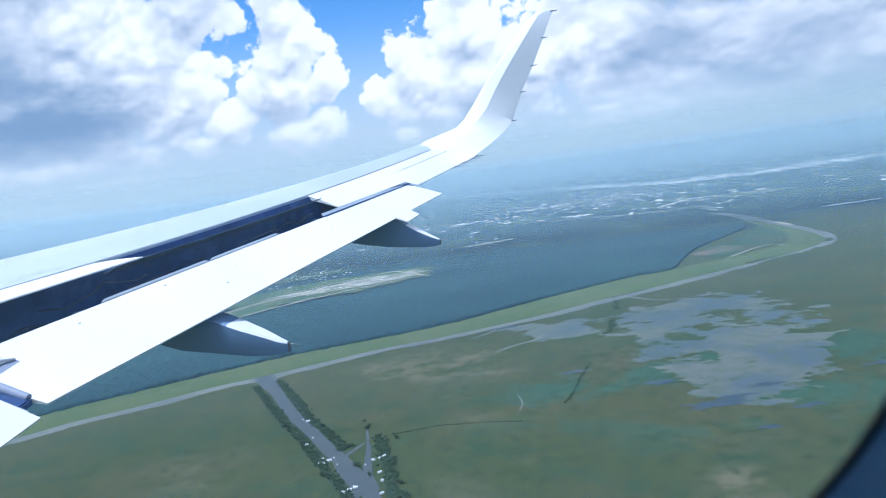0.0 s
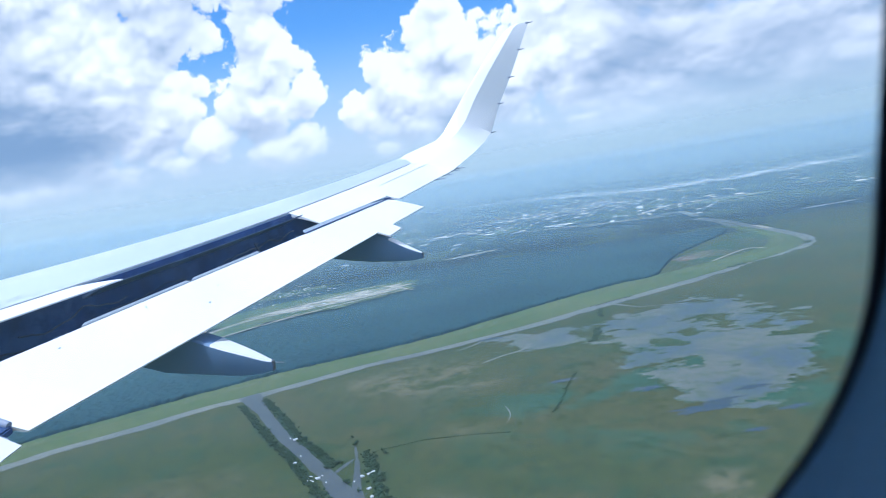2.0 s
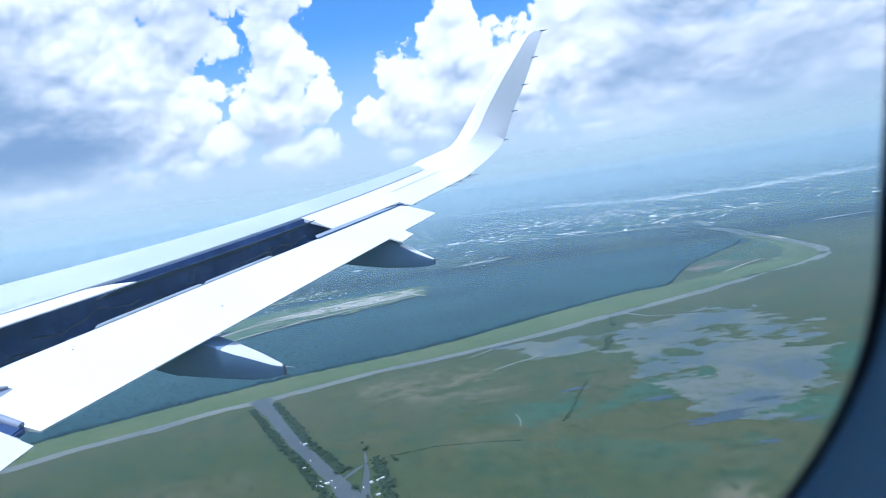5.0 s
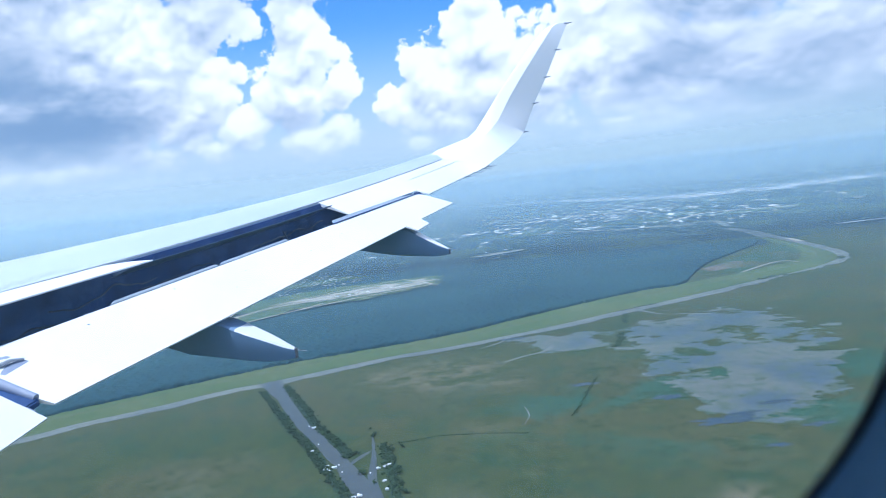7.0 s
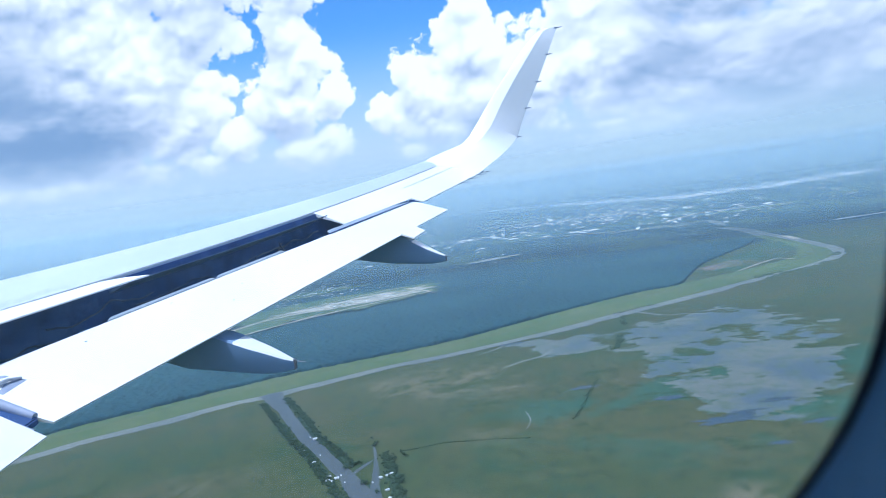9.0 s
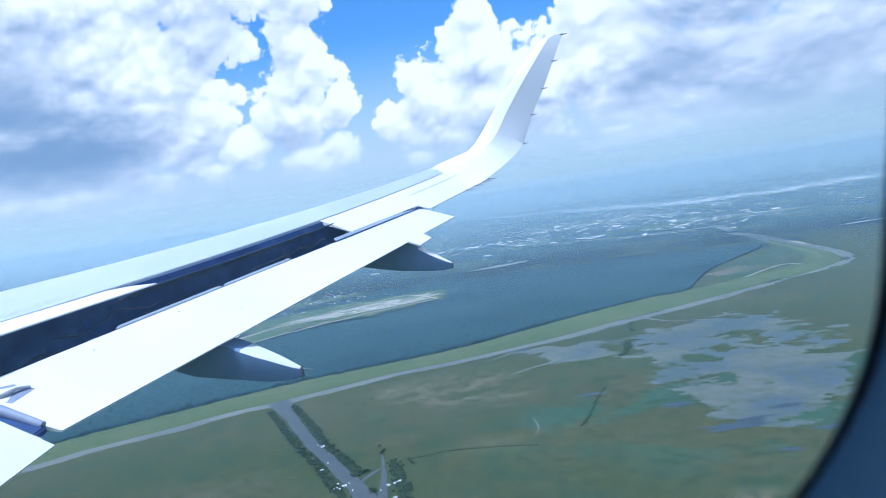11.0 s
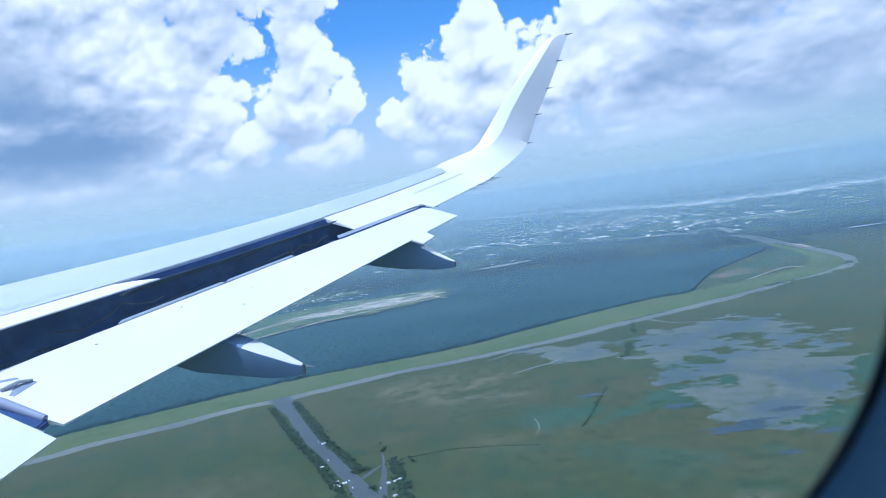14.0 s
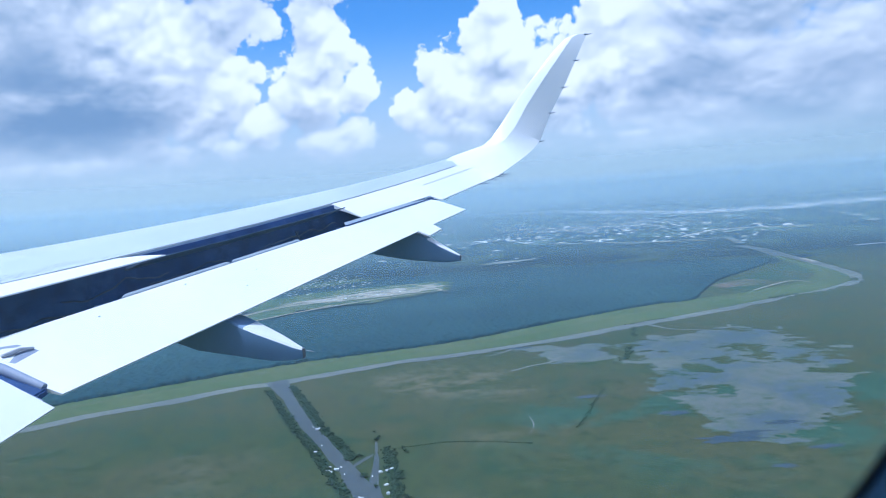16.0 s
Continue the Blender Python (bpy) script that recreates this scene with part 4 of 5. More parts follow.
def glass():
    m = bpy.data.materials.new("window_acrylic")
    m.use_nodes = True
    t = m.node_tree
    t.nodes.clear()
    clear, gloss = t.nodes.new("ShaderNodeBsdfTransparent"), node(t, "ShaderNodeBsdfGlossy", Roughness=0.05)
    fres = node(t, "ShaderNodeFresnel", IOR=1.3)
    mx = t.nodes.new("ShaderNodeMixShader")
    link(t, calc(t, "MULTIPLY", fres.outputs[0], 0.5), mx.inputs[0])
    link(t, clear.outputs[0], mx.inputs[1])
    link(t, gloss.outputs[0], mx.inputs[2])
    # fine scratches scatter a little daylight
    worn = node(t, "ShaderNodeBsdfTranslucent", Color=(0.80, 0.88, 1.0, 1))
    mx2 = t.nodes.new("ShaderNodeMixShader")
    where = t.nodes.new("ShaderNodeNewGeometry").outputs["Position"]
    link(t, calc(t, "ADD", 0.046, calc(t, "MULTIPLY", fbm(t, where, 60.0, 4.0), 0.036)), mx2.inputs[0])
    link(t, mx.outputs[0], mx2.inputs[1])
    link(t, worn.outputs[0], mx2.inputs[2])
    link(t, mx2.outputs[0], t.nodes.new("ShaderNodeOutputMaterial").inputs[0])
    return m


bm = bmesh.new()
bm.faces.new([bm.verts.new(p) for p in ring(0.1735, Y0 - 0.002, Y1 + 0.002, Z0 - 0.002, Z1 + 0.002, 0.080)])
pane = part("pane", bm, glass(), window, "clear acrylic pane")
pane.visible_shadow = False


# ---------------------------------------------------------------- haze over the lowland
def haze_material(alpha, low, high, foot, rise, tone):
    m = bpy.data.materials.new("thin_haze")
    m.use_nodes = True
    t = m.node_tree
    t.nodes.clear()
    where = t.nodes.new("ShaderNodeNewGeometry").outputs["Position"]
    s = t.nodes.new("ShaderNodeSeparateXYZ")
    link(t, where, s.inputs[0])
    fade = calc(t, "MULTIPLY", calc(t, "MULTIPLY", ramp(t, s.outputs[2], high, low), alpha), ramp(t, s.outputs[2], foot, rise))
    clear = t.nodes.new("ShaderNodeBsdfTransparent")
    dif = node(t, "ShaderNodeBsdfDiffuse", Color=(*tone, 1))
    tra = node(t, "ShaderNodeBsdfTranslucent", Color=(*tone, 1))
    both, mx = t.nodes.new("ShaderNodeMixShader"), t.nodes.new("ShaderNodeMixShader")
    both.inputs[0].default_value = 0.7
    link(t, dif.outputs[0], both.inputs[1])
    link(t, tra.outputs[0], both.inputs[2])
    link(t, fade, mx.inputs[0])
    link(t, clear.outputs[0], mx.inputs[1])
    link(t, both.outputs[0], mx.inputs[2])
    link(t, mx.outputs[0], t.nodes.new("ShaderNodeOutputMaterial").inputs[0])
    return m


# tinted shells standing in for haze, one behind the other, leaning inwards to catch the sun: distance, thickness,
# height over the eye where it ends, height where it begins and is full
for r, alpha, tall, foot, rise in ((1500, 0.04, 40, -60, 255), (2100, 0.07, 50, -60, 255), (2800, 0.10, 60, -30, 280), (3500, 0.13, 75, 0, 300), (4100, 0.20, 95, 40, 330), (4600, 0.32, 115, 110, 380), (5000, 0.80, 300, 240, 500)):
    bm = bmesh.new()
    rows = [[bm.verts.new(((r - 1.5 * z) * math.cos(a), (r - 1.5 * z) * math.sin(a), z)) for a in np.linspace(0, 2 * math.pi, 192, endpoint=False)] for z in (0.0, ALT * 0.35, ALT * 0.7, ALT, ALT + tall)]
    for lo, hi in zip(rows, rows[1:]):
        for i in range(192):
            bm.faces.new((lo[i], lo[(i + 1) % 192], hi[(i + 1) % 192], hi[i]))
    tagged(finish("haze", bm, haze_material(alpha, ALT + tall * 0.2, ALT + tall, foot, rise, (0.50, 0.60, 0.605) if r > 4800 else (0.40, 0.58, 0.69)), smooth=60), "tinted see-through shell standing in for haze over the lowland", "haze", kind="backdrop")


# ---------------------------------------------------------------- trees and camps along the channel
def lumps(bm, centre, size, count, seed):
    """A crown of many small uneven leaf clumps with gaps between them."""
    r = random.Random(seed)
    for _ in range(count):
        d = Vector((r.gauss(0, 0.5), r.gauss(0, 0.5), r.gauss(0.05, 0.34)))
        rad = size * r.uniform(0.16, 0.34)
        made = bmesh.ops.create_icosphere(bm, subdivisions=1, radius=rad, matrix=Matrix.Translation(Vector(centre) + d * size * 0.75))["verts"]
        for v in made:
            v.co += Vector((r.uniform(-1, 1), r.uniform(-1, 1), r.uniform(-1, 1))) * rad * 0.28


def tree(seed, high):
    t = empty("tree", "dark green broadleaf tree on the channel bank", "tree", "trees along the channel")
    part("trunk", tube([(0, 0, -0.3), (0.15, 0, high * 0.3), (0.1, 0.15, high * 0.62)], [0.32, 0.22, 0.12], 7), BARK, t, smooth=60)
    r = random.Random(seed + 40)
    for k in range(3):
        a = k * 2.1 + r.uniform(-0.4, 0.4)
        part("limb", tube([(0.12, 0.05, high * 0.36), (math.cos(a) * high * 0.16, math.sin(a) * high * 0.16, high * 0.55), (math.cos(a) * high * 0.26, math.sin(a) * high * 0.26, high * 0.68)], [0.14, 0.09, 0.04], 5), BARK, t)
    bm = bmesh.new()
    lumps(bm, (0, 0, high * 0.64), high * 0.52, 34, seed)
    part("crown", bm, LEAF, t)
    return t


def bank_line(line, gap):
    """Places, ways and sideways directions evenly along a bank."""
    p = resample(line, gap)
    lead = np.gradient(p, axis=0)
    return p, lead, np.c_[-lead[:, 1], lead[:, 0]] / np.hypot(*lead.T)[:, None]


first = [tree(1, 8.5), tree(2, 10.0), tree(3, 7.0)]
rnd = random.Random(5)
RIGHT_BANK = [(1880, 712), (1700, 610), (1512, 512), (1400, 444), (1322, 398)]
LEFT_BANK = [(1850, 760), (1670, 660), (1497, 562), (1416, 510), (1259, 425), (1114, 340), (1000, 285), (900, 232)]
EAST_CLUMP = [(1370, 346), (1287, 318), (1179, 286), (1105, 262), (1000, 225)]
spots = []
for line, rows_, dense in ((RIGHT_BANK, 2, 0.9), (LEFT_BANK, 2, 0.9), (EAST_CLUMP, 3, 0.75)):
    p, lead, side = bank_line(line, 11.0)
    for i in range(len(p)):
        for row in range(rows_):
            if rnd.random() < dense - 0.25 * row:
                out = (-1 if line is not LEFT_BANK else 1) * (row * 7.0 + rnd.uniform(-2.5, 3.0))
                spots.append(p[i] - side[i] * out + lead[i] * rnd.uniform(-0.5, 0.5))
spots += [np.array(p) for p in ((1330, 388), (1322, 392), (1328, 380), (1425, 378), (1434, 377), (1446, 378), (1232, 352), (1226, 348), (1475, 392), (1180, 318), (1310, 402), (1316, 408), (1370, 312), (1352, 304))]
for k, q in enumerate(spots):
    m = pose(q[0], q[1], 0.0, 0, 0, rnd.uniform(0, 360)) @ Matrix.Diagonal((*[v * rnd.uniform(0.75, 1.15) for v in (1.1, 1.1, 0.8)], 1))
    if k < 3:
        first[k].matrix_basis = m
    else:
        copy_thing(first[k % 3], m)


def camp(width, deep, high):
    h = empty("cabin", "small white waterside cabin with a pale roof", "cabin", "cabins along the channel")
    bm = bmesh.new()
    bmesh.ops.create_cube(bm, size=1.0, matrix=Matrix.Translation((0, 0, high / 2 + 0.9)) @ Matrix.Diagonal((width, deep, high, 1)))
    part("wall", bm, WALL, h)
    e = 0.6
    secs = [[(-width / 2 - e, y, high + 0.95), (0, y, high + 2.6), (width / 2 + e, y, high + 0.95), (width / 2 + e, y, high + 0.8), (0, y, high + 2.4), (-width / 2 - e, y, high + 0.8)] for y in (-deep / 2 - e, deep / 2 + e)]
    part("roof", loft(secs), ROOF, h)
    bm = bmesh.new()
    bmesh.ops.create_cube(bm, size=1.0, matrix=Matrix.Translation((0, -deep / 2 - 2.0, 0.85)) @ Matrix.Diagonal((width, 3.6, 0.2, 1)))
    part("deck", bm, BARK, h, "weathered grey timber deck")
    for x in (-width * 0.46, width * 0.46):
        for y in (-deep / 2 - 3.6, -deep * 0.4, deep * 0.4):
            part("pile", tube([(x, y, -0.6), (x, y, 0.9)], 0.14, 6), BARK, h)
    for x in (-width * 0.25, width * 0.25):
        bm = bmesh.new()
        bmesh.ops.create_cube(bm, size=1.0, matrix=Matrix.Translation((x, -deep / 2 - 0.02, high * 0.55 + 0.9)) @ Matrix.Diagonal((1.3, 0.08, 1.2, 1)))
        part("window", bm, STEEL, h)
    return h


def boat():
    """A moored open boat: a pointed hull with a bench and a small motor."""
    b = empty("boat", "small white open boat moored on the channel", "boat", "boats on the channel")
    secs = [[(x, -w, 0.75), (x, -w * 0.7, 0.0), (x, 0, -0.12), (x, w * 0.7, 0.0), (x, w, 0.75), (x, w * 0.86, 0.72), (x, w * 0.6, 0.2), (x, -w * 0.6, 0.2), (x, -w * 0.86, 0.72)] for x, w in ((-3.2, 1.1), (-1.0, 1.2), (1.4, 1.0), (2.8, 0.45), (3.4, 0.08))]
    part("hull", loft(secs), WALL, b, smooth=30)
    bm = bmesh.new()
    bmesh.ops.create_cube(bm, size=1.0, matrix=Matrix.Translation((-0.8, 0, 0.5)) @ Matrix.Diagonal((0.5, 1.7, 0.08, 1)))
    part("bench", bm, BARK, b)
    part("motor", tube([(-3.35, 0, 0.9), (-3.45, 0, 0.4), (-3.4, 0, -0.1)], [0.22, 0.16, 0.06], 7), STEEL, b)
    return b


camps = [camp(9.5, 12.0, 3.4), camp(7.0, 9.0, 3.0)]
places = [(1505, 520), (1351, 474), (1262, 408), (1252, 421), (1246, 412), (1270, 424), (1124, 338), (1114, 344), (1130, 330), (1254, 316), (1247, 326), (1262, 310), (1188, 303), (1150, 291), (1430, 519), (1100, 282), (1060, 300), (1035, 250)]
for k, (x, y) in enumerate(places):
    m = pose(x, y, 0.0, 0, 0, 28 + rnd.uniform(-25, 25) + 90 * (k % 3)) @ Matrix.Scale(rnd.uniform(0.65, 1.0), 4)
    if k < 2:
        camps[k].matrix_basis = m
    else:
        copy_thing(camps[k % 2], m)
moored = boat()
for k, (x, y, turn) in enumerate([(1522, 536, 30), (1398, 478, 28), (1276, 404, 35), (1240, 388, 20), (1138, 334, 60), (1228, 336, 15)]):
    m = pose(x, y, 0.62, 0, 0, turn)
    if k == 0:
        moored.matrix_basis = m
    else:
        copy_thing(moored, m)


# thin lines of brush and wet ditches through the marsh
def brush_line(points, name, label, seed, count, size, loose=4.0):
    bm = bmesh.new()
    r = random.Random(seed)
    pts = resample(points, 6.0)
    for _ in range(count):
        p = pts[r.randrange(len(pts))]
        s = size * r.uniform(0.4, 1.1)
        for v in bmesh.ops.create_icosphere(bm, subdivisions=1, radius=s, matrix=Matrix.Translation((p[0] + r.gauss(0, loose), p[1] + r.gauss(0, loose), s * 0.35)))["verts"]:
            v.co += Vector((r.uniform(-1, 1), r.uniform(-1, 1), r.uniform(-0.6, 0.6))) * s * 0.3
    tagged(finish(name, bm, LEAF), label, "bushes", kind="stuff")


UNDERGROWTH = material("bank_undergrowth", two_tone((0.024, 0.048, 0.032), (0.038, 0.066, 0.042), 0.1, 0.8, c=(0.016, 0.03, 0.022), amount=0.6), 0.95, bump=0.5, bump_size=1.0, spec=0.1, land=True)
brush_line([(2240, -178), (2150, -164), (2070, -148)], "brush", "dark row of bushes on a marsh ditch", 2, 90, 3.6, 6.0)
brush_line([(2560, -225), (2470, -208), (2400, -204)], "brush", "low dark bushes beside the canal", 12, 50, 3.0, 7.0)
brush_line([(1760, -76), (1640, -48), (1560, -32), (1481, -12)], "brush", "thin row of low bushes across the marsh", 3, 130, 1.9, 2.6)
brush_line([(1376, 318), (1392, 275), (1405, 236), (1400, 150), (1389, 75)], "brush", "thin dark brush line across the marsh", 4, 200, 1.5, 1.6)
brush_line([(2610, -200), (2650, -255), (2700, -330)], "brush", "bushes along the canal bank", 6, 45, 3.0, 5.0)
brush_line([(3060, -780), (3200, -960), (3330, -1080)], "brush", "dark bushes along the canal bank", 7, 150, 5.0, 9.0)
for line, label, seed in ((RIGHT_BANK, "dense dark hedge of bushes on the channel bank", 21), (LEFT_BANK, "dense dark hedge of bushes on the channel bank", 22), (EAST_CLUMP, "dense bushes beside the branch channel", 23)):
    tagged(finish("undergrowth", ribbon(line, (14, 17, 20), 0.35, 5.0, wobble=5.0), UNDERGROWTH), "dark undergrowth along the channel bank", "undergrowth", kind="stuff")
    brush_line(line, "brush", label, seed, 420, 3.0, 5.0)


BLUE_POND = material("dark_pond_water", two_tone((0.040, 0.066, 0.096), (0.054, 0.078, 0.098), 0.05, 0.3, c=(0.07, 0.09, 0.05), amount=0.5), 0.6, bump=0.05, bump_size=0.1, spec=0.08, land=True)
# small ponds, creeks and bare patches of the open marsh
for k, (x, y, a, b, turn) in enumerate([(1392, -282, 22, 58, 10), (1424, -316, 9, 34, 10), (1703, -46, 13, 26, 10), (1560, -205, 16, 24, 20),
                                       (1480, -390, 10, 36, 10), (1340, -420, 8, 30, 12), (1250, -330, 8, 20, 0), (1560, -640, 12, 40, 14), (2290, 140, 14, 40, 12)]):
    patch("pond", (x, y), (a, b), turn, BLUE_POND, 0.40, "small dark blue pond in the marsh grass", "pond", 20.0 + k, 0.6)
for pts, w in (([(2150, 20), (2080, 45), (2040, 95), (1985, 150)], (14, 10, 5)), ([(2610, -268), (2500, -330), (2470, -400), (2440, -470)], (14, 10, 7)), ([(2320, 160), (2250, 175), (2180, 230)], (12, 9, 4)), ([(1560, 86), (1500, 74), (1440, 82)], (2.4, 2.0))):
    tagged(finish("creek_water", ribbon(pts, w, 0.36, 8.0, wobble=0.35 * min(w)), WATER), "thin winding creek through the marsh", "water", kind="structure")


# ---------------------------------------------------------------- gravel works, far town
def set_down(x, y, lift=0.0):
    """A pose on the land, drawn in with it."""
    s = drawn_in(math.hypot(x, y)) / math.hypot(x, y)
    return Matrix.Translation(lay(x, y, lift)) @ Matrix.Scale(s, 4)


def shed(width, deep, high, mat):
    h = empty("shed", "long pale industrial shed far off", "building", "far buildings")
    bm = bmesh.new()
    bmesh.ops.create_cube(bm, size=1.0, matrix=Matrix.Translation((0, 0, high / 2)) @ Matrix.Diagonal((width, deep, high, 1)))
    part("wall", bm, mat, h)
    secs = [[(x, -deep / 2 - 0.4, high), (x, 0, high + deep * 0.18), (x, deep / 2 + 0.4, high), (x, deep / 2 + 0.4, high - 0.3), (x, 0, high + deep * 0.18 - 0.3), (x, -deep / 2 - 0.4, high - 0.3)] for x in (-width / 2 - 0.4, width / 2 + 0.4)]
    part("roof", loft(secs), ROOF, h)
    return h


sheds = [shed(70, 30, 12, WALL), shed(40, 26, 14, WALL), shed(46, 46, 22, WALL)]
rnd = random.Random(11)
# quarters of the far town: middle, spread, how many
clusters = [(8300, -400, 420, 330, 40), (9000, -900, 420, 300, 22), (7500, 690, 160, 170, 9), (6729, -336, 30, 40, 4), (10400, -2350, 260, 700, 30), (7000, -1350, 220, 160, 8), (9400, 700, 600, 600, 18), (13800, -800, 900, 900, 16),
            (9400, 1700, 500, 500, 10), (5200, 385, 100, 40, 3), (4420, 1450, 260, 120, 26), (3680, 960, 0, 0, 9)]
n = 0
for cx, cy, sx, sy, count in clusters:
    for _ in range(count):
        x, y = rnd.gauss(cx, sx), rnd.gauss(cy, sy)
        works = cx in (3680, 4420)
        if cx == 3680:
            f = rnd.uniform(-1, 1)
            x, y = 3670 + 200 * f, 960 - 290 * f + rnd.uniform(-40, 40)
        m = set_down(x, y, (17.2 if cx == 3680 else 15.4 if cx == 4420 else 21.0 if cx == 5200 else 14.0)) @ pose(0, 0, 0, 0, 0, rnd.uniform(0, 180)) @ Matrix.Diagonal((*[v * rnd.uniform(0.5, 1.0) * (0.45 if works else 1.0) for v in (1.2, 1.2, 0.7)], 1))
        if n < 3:
            sheds[n].matrix_basis = m
        else:
            copy_thing(sheds[n % 3], m)
        n += 1


def heap(seed, wide, high):
    """A loose cone of dumped gravel with a slumped foot."""
    bm = bmesh.new()
    rows = []
    for f, z in ((1.15, 0.0), (0.85, 0.25), (0.5, 0.62), (0.2, 0.93), (0.05, 1.0)):
        rows.append([bm.verts.new((wide * f * (1 + 0.25 * noise.noise((math.cos(a), math.sin(a), seed))) * math.cos(a), wide * f * math.sin(a), high * z)) for a in np.linspace(0, 2 * math.pi, 14, endpoint=False)])
    for a, b in zip(rows, rows[1:]):
        for i in range(14):
            bm.faces.new((a[i], a[(i + 1) % 14], b[(i + 1) % 14], b[i]))
    bm.faces.new(rows[-1])
    return tagged(finish("gravel_heap", bm, TRACK, smooth=60), "pale heap of dumped gravel on the works yard", "gravel heap", "heaps at the gravel works")


first_heap = heap(1.0, 22, 9)
for k in range(20):
    f = rnd.uniform(-1, 1)
    m = set_down(3660 + 200 * f + rnd.uniform(-30, 30), 960 - 290 * f + rnd.uniform(-60, 60), 16.8) @ pose(0, 0, 0, 0, 0, rnd.uniform(0, 360)) @ Matrix.Scale(rnd.uniform(0.5, 1.2), 4)
    if k == 0:
        first_heap.matrix_basis = m
    else:
        copy_thing(first_heap, m)

# roads and bare strips: way, width, height over the plain (the works stand on made ground among the trees)
for pts, width, lift in [([(2760, 1440), (2930, 1420), (3130, 1400), (3420, 1290), (3600, 1160)], 13, 17.2), ([(2740, 1385), (2946, 1300), (3120, 1210), (3230, 1140), (3400, 1060)], 13, 17.2), ([(3100, 1430), (3577, 1258), (3906, 1043), (4114, 815)], 12, 17.6),
                         ([(4114, 815), (3940, 690), (3768, 600)], 14, 17.6), ([(3768, 600), (3640, 760), (3480, 930), (3226, 1140)], 14, 17.6), ([(3720, 585), (3700, 560)], 16, 19.0),
                         ([(3211, 1441), (3700, 1560), (4250, 1690), (4737, 1756)], 26, 15.2), ([(2559, 1680), (2395, 1670), (2444, 1495)], 16, 17.0), ([(2559, 1680), (2481, 1464)], 9, 16.6),
                         ([(6600, -1000), (6900, -1180), (7173, -1483), (6956, -2136)], 50, 20.0), ([(4660, -985), (4400, -1020)], 16, 3.0), ([(3300, -770), (3500, -930), (3560, -1010), (3470, -1050)], 9, 3.0),
                         ([(6700, 100), (6300, -700), (6100, -1100)], 26, 20.0), ([(4310, -1330), (4560, -1330)], 30, 2.6), ([(9000, 600), (8600, -300), (8400, -900)], 60, 24.0), ([(18101, -2642), (17889, -3368)], 300, 30.0), ([(20007, -5200), (20007, -5460)], 420, 30.0)]:
    tagged(finish("dirt_road", ribbon(pts, width, lift, 30.0, wobble=width * 0.12), TRACK), "pale dirt road or bare strip of ground", "road", kind="structure")


# paved lots and bare plots of the far town, seen edge on as pale streaks
def lots():
    bm = bmesh.new()
    r = random.Random(17)
    for cx, cy, sx, sy, count in clusters[:-1]:
        for _ in range(count * 5):
            x, y = r.gauss(cx, sx * 1.3), r.gauss(cy, sy * 1.5)
            w, h = r.uniform(15, 80) * r.uniform(0.6, 1), r.uniform(5, 24)
            w, h = (w * 0.3, h * 0.5) if cx < 6600 else (w, h)
            t = math.atan2(y, x) + r.uniform(-0.25, 0.25)
            c, s = math.cos(t), math.sin(t)
            z = 15.3 if cx == 4420 else 22.0 if cx < 5300 else 26.0
            corners = [(x + c * a - s * b, y + s * a + c * b) for a, b in ((-w, -h), (w, -h * r.uniform(0.5, 1)), (w * r.uniform(0.4, 1), h), (-w, h * r.uniform(0.6, 1)))]
            bm.faces.new([bm.verts.new(lay(px, py, z)) for px, py in corners])
    tagged(finish("paved_lot", bm, BARE), "pale paved lots of the far town", "lots", kind="stuff")


lots()


def far_streaks():
    """Pale landings, roofs and bare strips strewn along the far river and over the wooded lowland."""
    bm = bmesh.new()
    r = random.Random(29)
    line = [(12825, -195), (11892, -810), (10455, -1700), (10444, -2183), (10183, -2923), (10623, -3668), (10570, -4397)]
    spots = []
    for _ in range(260):
        k, f = r.randrange(6), r.random()
        (xa, ya), (xb, yb) = line[k], line[k + 1]
        side = r.choice((-1, -1, 1)) * r.uniform(100, 620)
        spots.append((xa + (xb - xa) * f + side, ya + (yb - ya) * f, r.uniform(20, 90), r.uniform(15, 120), math.atan2(yb - ya, xb - xa) - math.pi / 2))
    for _ in range(170):
        far, way = r.uniform(5800, 12500), r.uniform(-0.42, 0.55)
        spots.append((far * math.cos(way), far * math.sin(way), r.uniform(25, 100), r.uniform(12, 50), way + r.uniform(-0.3, 0.3)))
    for x, y, w, h, t in spots:
        c, s = math.cos(t), math.sin(t)
        bm.faces.new([bm.verts.new(lay(x + c * a - s * b, y + s * a + c * b, 27.0)) for a, b in ((-w, -h), (w, -h * 0.7), (w * 0.6, h), (-w, h * 0.8))])
    tagged(finish("bare_strips", bm, BARE), "pale landings and bare strips along the far river", "lots", kind="stuff")


far_streaks()

# ---------------------------------------------------------------- fittings of the wing
TE = [(15.2, 0.29, 1.07), (15.33, 0.05, 1.61), (15.45, -0.23, 2.10), (15.57, -0.49, 2.62), (15.70, -0.75, 3.13)]
for x, y, z in TE:
    part("static_discharger", tube([(x, y + 0.06, ALT + z + 0.0), (x + 0.005, y - 0.02, ALT + z), (x + 0.01, y - 0.09, ALT + z + 0.005)], [0.022, 0.012, 0.005], 6), SEAL, winglet)
for u in (13.05, 13.45, 13.85, 14.1):
    b = ail_back(u)
    part("static_discharger", tube([b + Vector((0, 0.05, 0)), b + Vector((0.0, -0.17, -0.005))], [0.011, 0.006], 6), SEAL, wing)


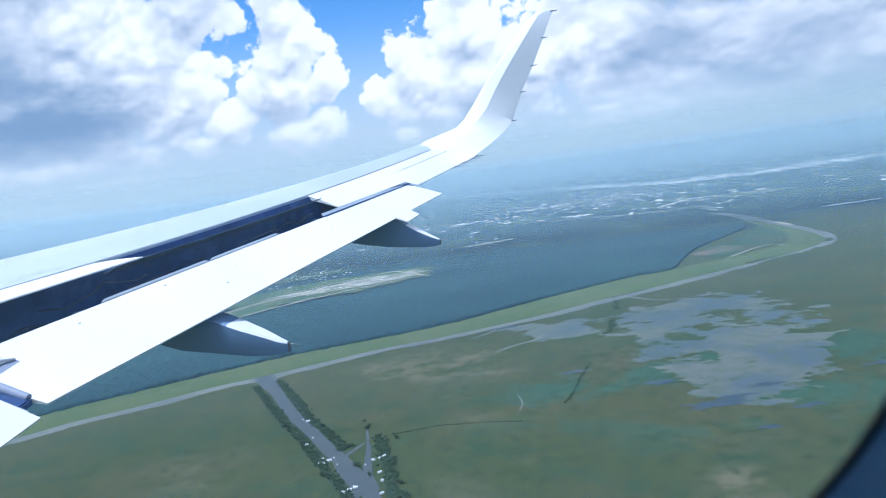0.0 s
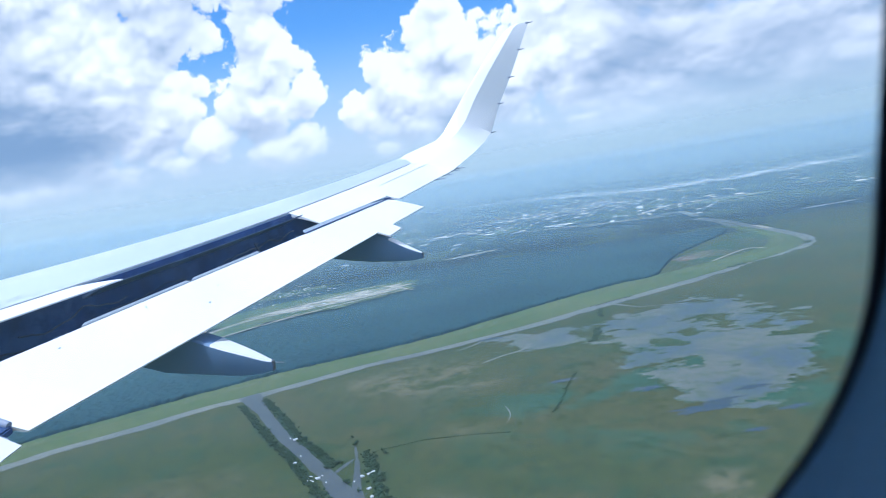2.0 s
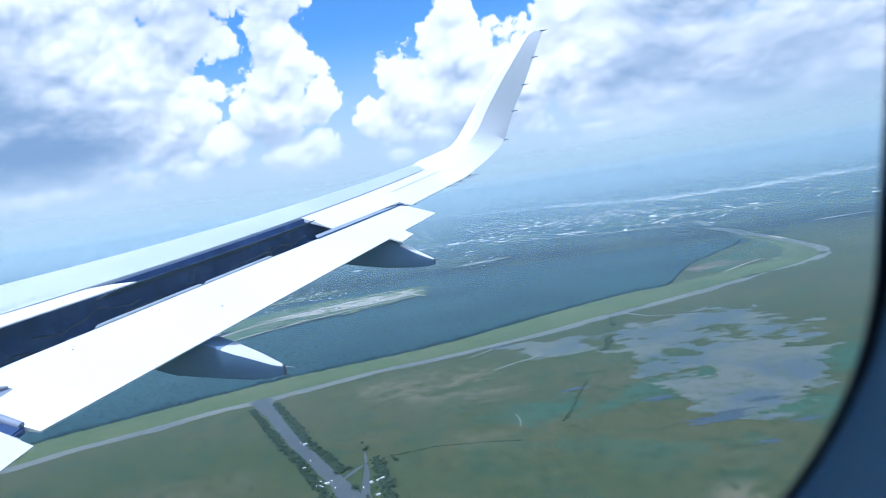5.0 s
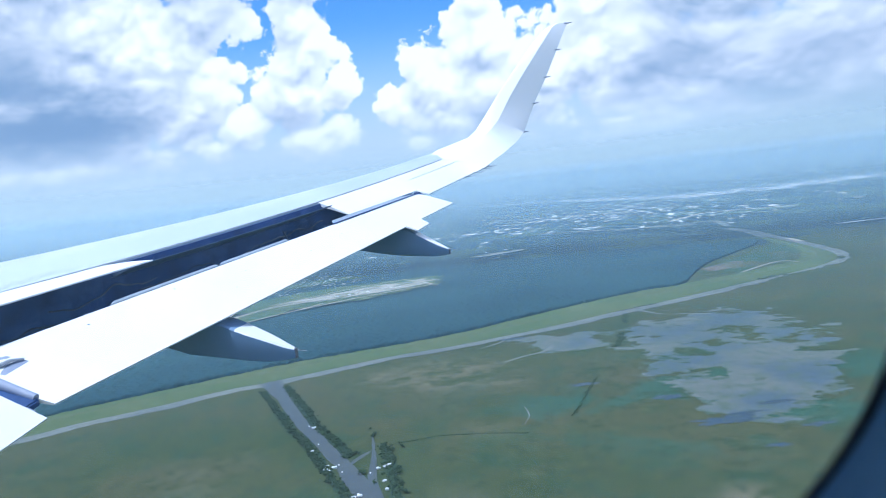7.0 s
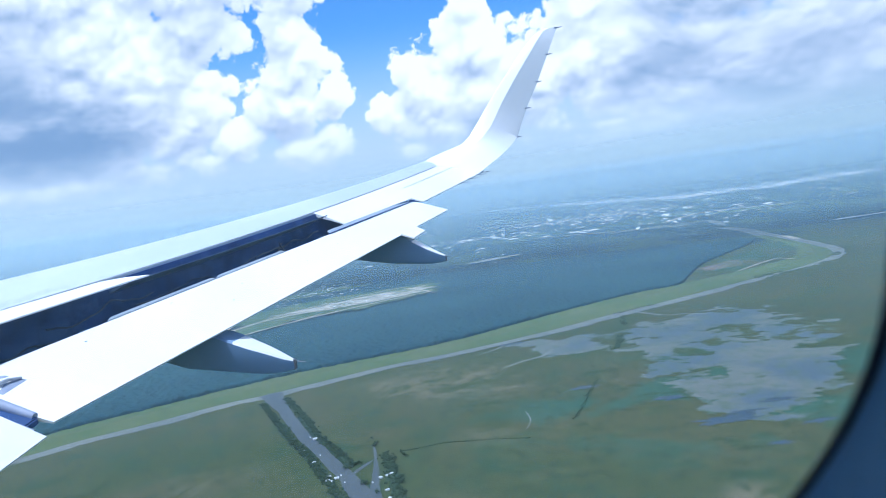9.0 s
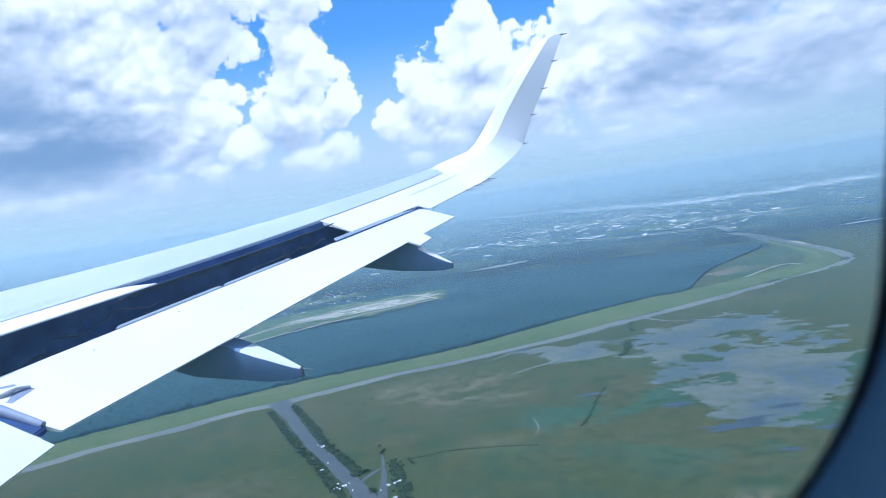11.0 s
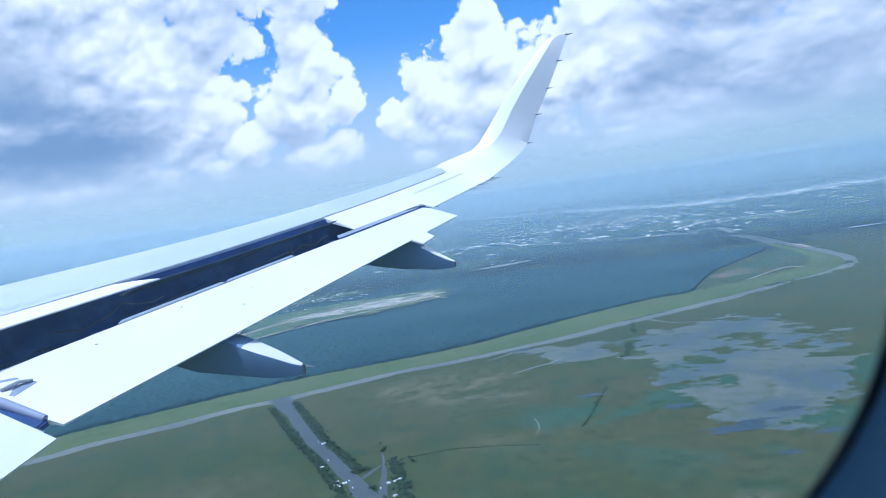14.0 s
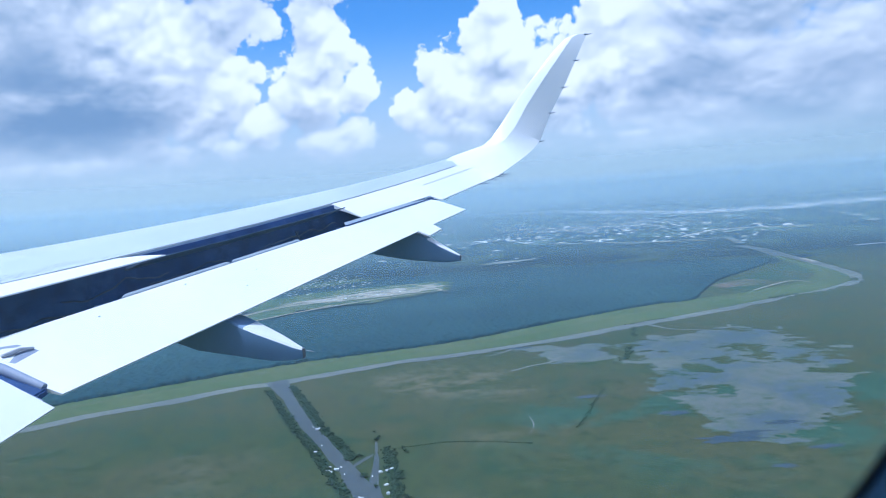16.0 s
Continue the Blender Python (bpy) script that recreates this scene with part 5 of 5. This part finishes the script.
def on_top(u, f, lift=0.004):
    """A place on the upper skin, f of the way from the spoiler hinge to the crest."""
    h, c = hinge(u), crest(u)
    top = h.lerp(c, 0.5) + Vector((0, 0, 0.012 + 0.002 * (14 - u)))
    q = h.lerp(top, f * 2) if f < 0.5 else top.lerp(c, f * 2 - 1)
    return q + Vector((0, 0, lift))


def seam(points, width, name="panel_line", mat=None, label="dark panel line"):
    bm = bmesh.new()
    for a, b in zip(points, points[1:]):
        side = (b - a).cross(Vector((0, 0, 1))).normalized() * width / 2
        bm.faces.new([bm.verts.new(p) for p in (a - side, a + side, b + side, b - side)])
    return part(name, bm, mat or STEEL, wing, label)


seam([on_top(u, 0.02) for u in np.linspace(3.0, 13.7, 24)], 0.012)
seam([hinge(u).lerp(ail_back(u), 0.33) + Vector((0, 0, 0.016)) for u in np.linspace(12.0, 13.9, 8)], 0.009)
# rows of small stencil marks too small to read
rnd = random.Random(3)
for row in range(3):
    u = 4.6
    while u < 6.75 - row * 0.25:
        w = rnd.uniform(0.03, 0.09)
        a, b = on_top(u, 0.10 + 0.05 * row), on_top(u + w, 0.10 + 0.05 * row)
        if rnd.random() < 0.75:
            seam([a, b], 0.006, "stencil_mark", SEAL, "tiny dark stencil mark")
        u += w + rnd.uniform(0.02, 0.05)
# drain marks and fasteners on the flap
for u, f in ((5.6, 0.2), (6.55, 0.15), (7.3, 0.35), (8.25, 0.5), (9.0, 0.4), (6.9, 0.6)):
    a = flap_front(u).lerp(flap_back(u), f) + Vector((0, 0, 0.016))
    part("fastener_plate", plate([a, a + Vector((0.018, -0.003, 0.002)), a + Vector((0.018, -0.012, 0.0)), a + Vector((0, -0.009, -0.002))], 0.004), PAINT_SHADE_AND_PLATE, wing, "small dark plate on the flap")

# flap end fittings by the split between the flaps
# Dark plate added where the split between the flaps lies in shade.
end = part("flap_end_shade", plate([(4.43, 3.42, ALT - 1.06), (4.57, 3.42, ALT - 1.04), (4.60, 3.75, ALT - 0.92), (4.60, 4.15, ALT - 0.80), (4.46, 4.15, ALT - 0.82), (4.44, 3.75, ALT - 0.94)], 0.05, bevel=0.01), CAVITY_SHADE, wing, "dark plate for the shade in the gap between the flaps")
part("seal_strip", tube([(4.56, 3.44, ALT - 1.035), (4.58, 3.75, ALT - 0.91), (4.58, 4.15, ALT - 0.78)], [0.030, 0.042, 0.050], 10), SEAL, end, "pale grey seal strip", smooth=60)
part("seal_strip", tube([(4.42, 3.36, ALT - 1.105), (4.42, 3.75, ALT - 0.935), (4.42, 4.1, ALT - 0.79)], [0.022, 0.032, 0.038], 10), SEAL, end, "pale grey seal strip", smooth=60)
part("actuator_recess", plate([(4.828, 3.982, ALT - 0.796), (4.937, 3.902, ALT - 0.798), (4.954, 3.74, ALT - 0.851), (4.723, 3.765, ALT - 0.898), (4.698, 3.89, ALT - 0.860), (4.70, 3.99, ALT - 0.83)], 0.012, bevel=0.003), SEAL, wing, "grey actuator recess in the flap")
part("actuator_rod", tube([(4.735, 3.875, ALT - 0.847), (4.80, 3.84, ALT - 0.835), (4.86, 3.825, ALT - 0.822), (4.94, 3.775, ALT - 0.829)], [0.012, 0.017, 0.013, 0.009], 8), METAL, wing, "crumpled pale actuator boot", smooth=60)
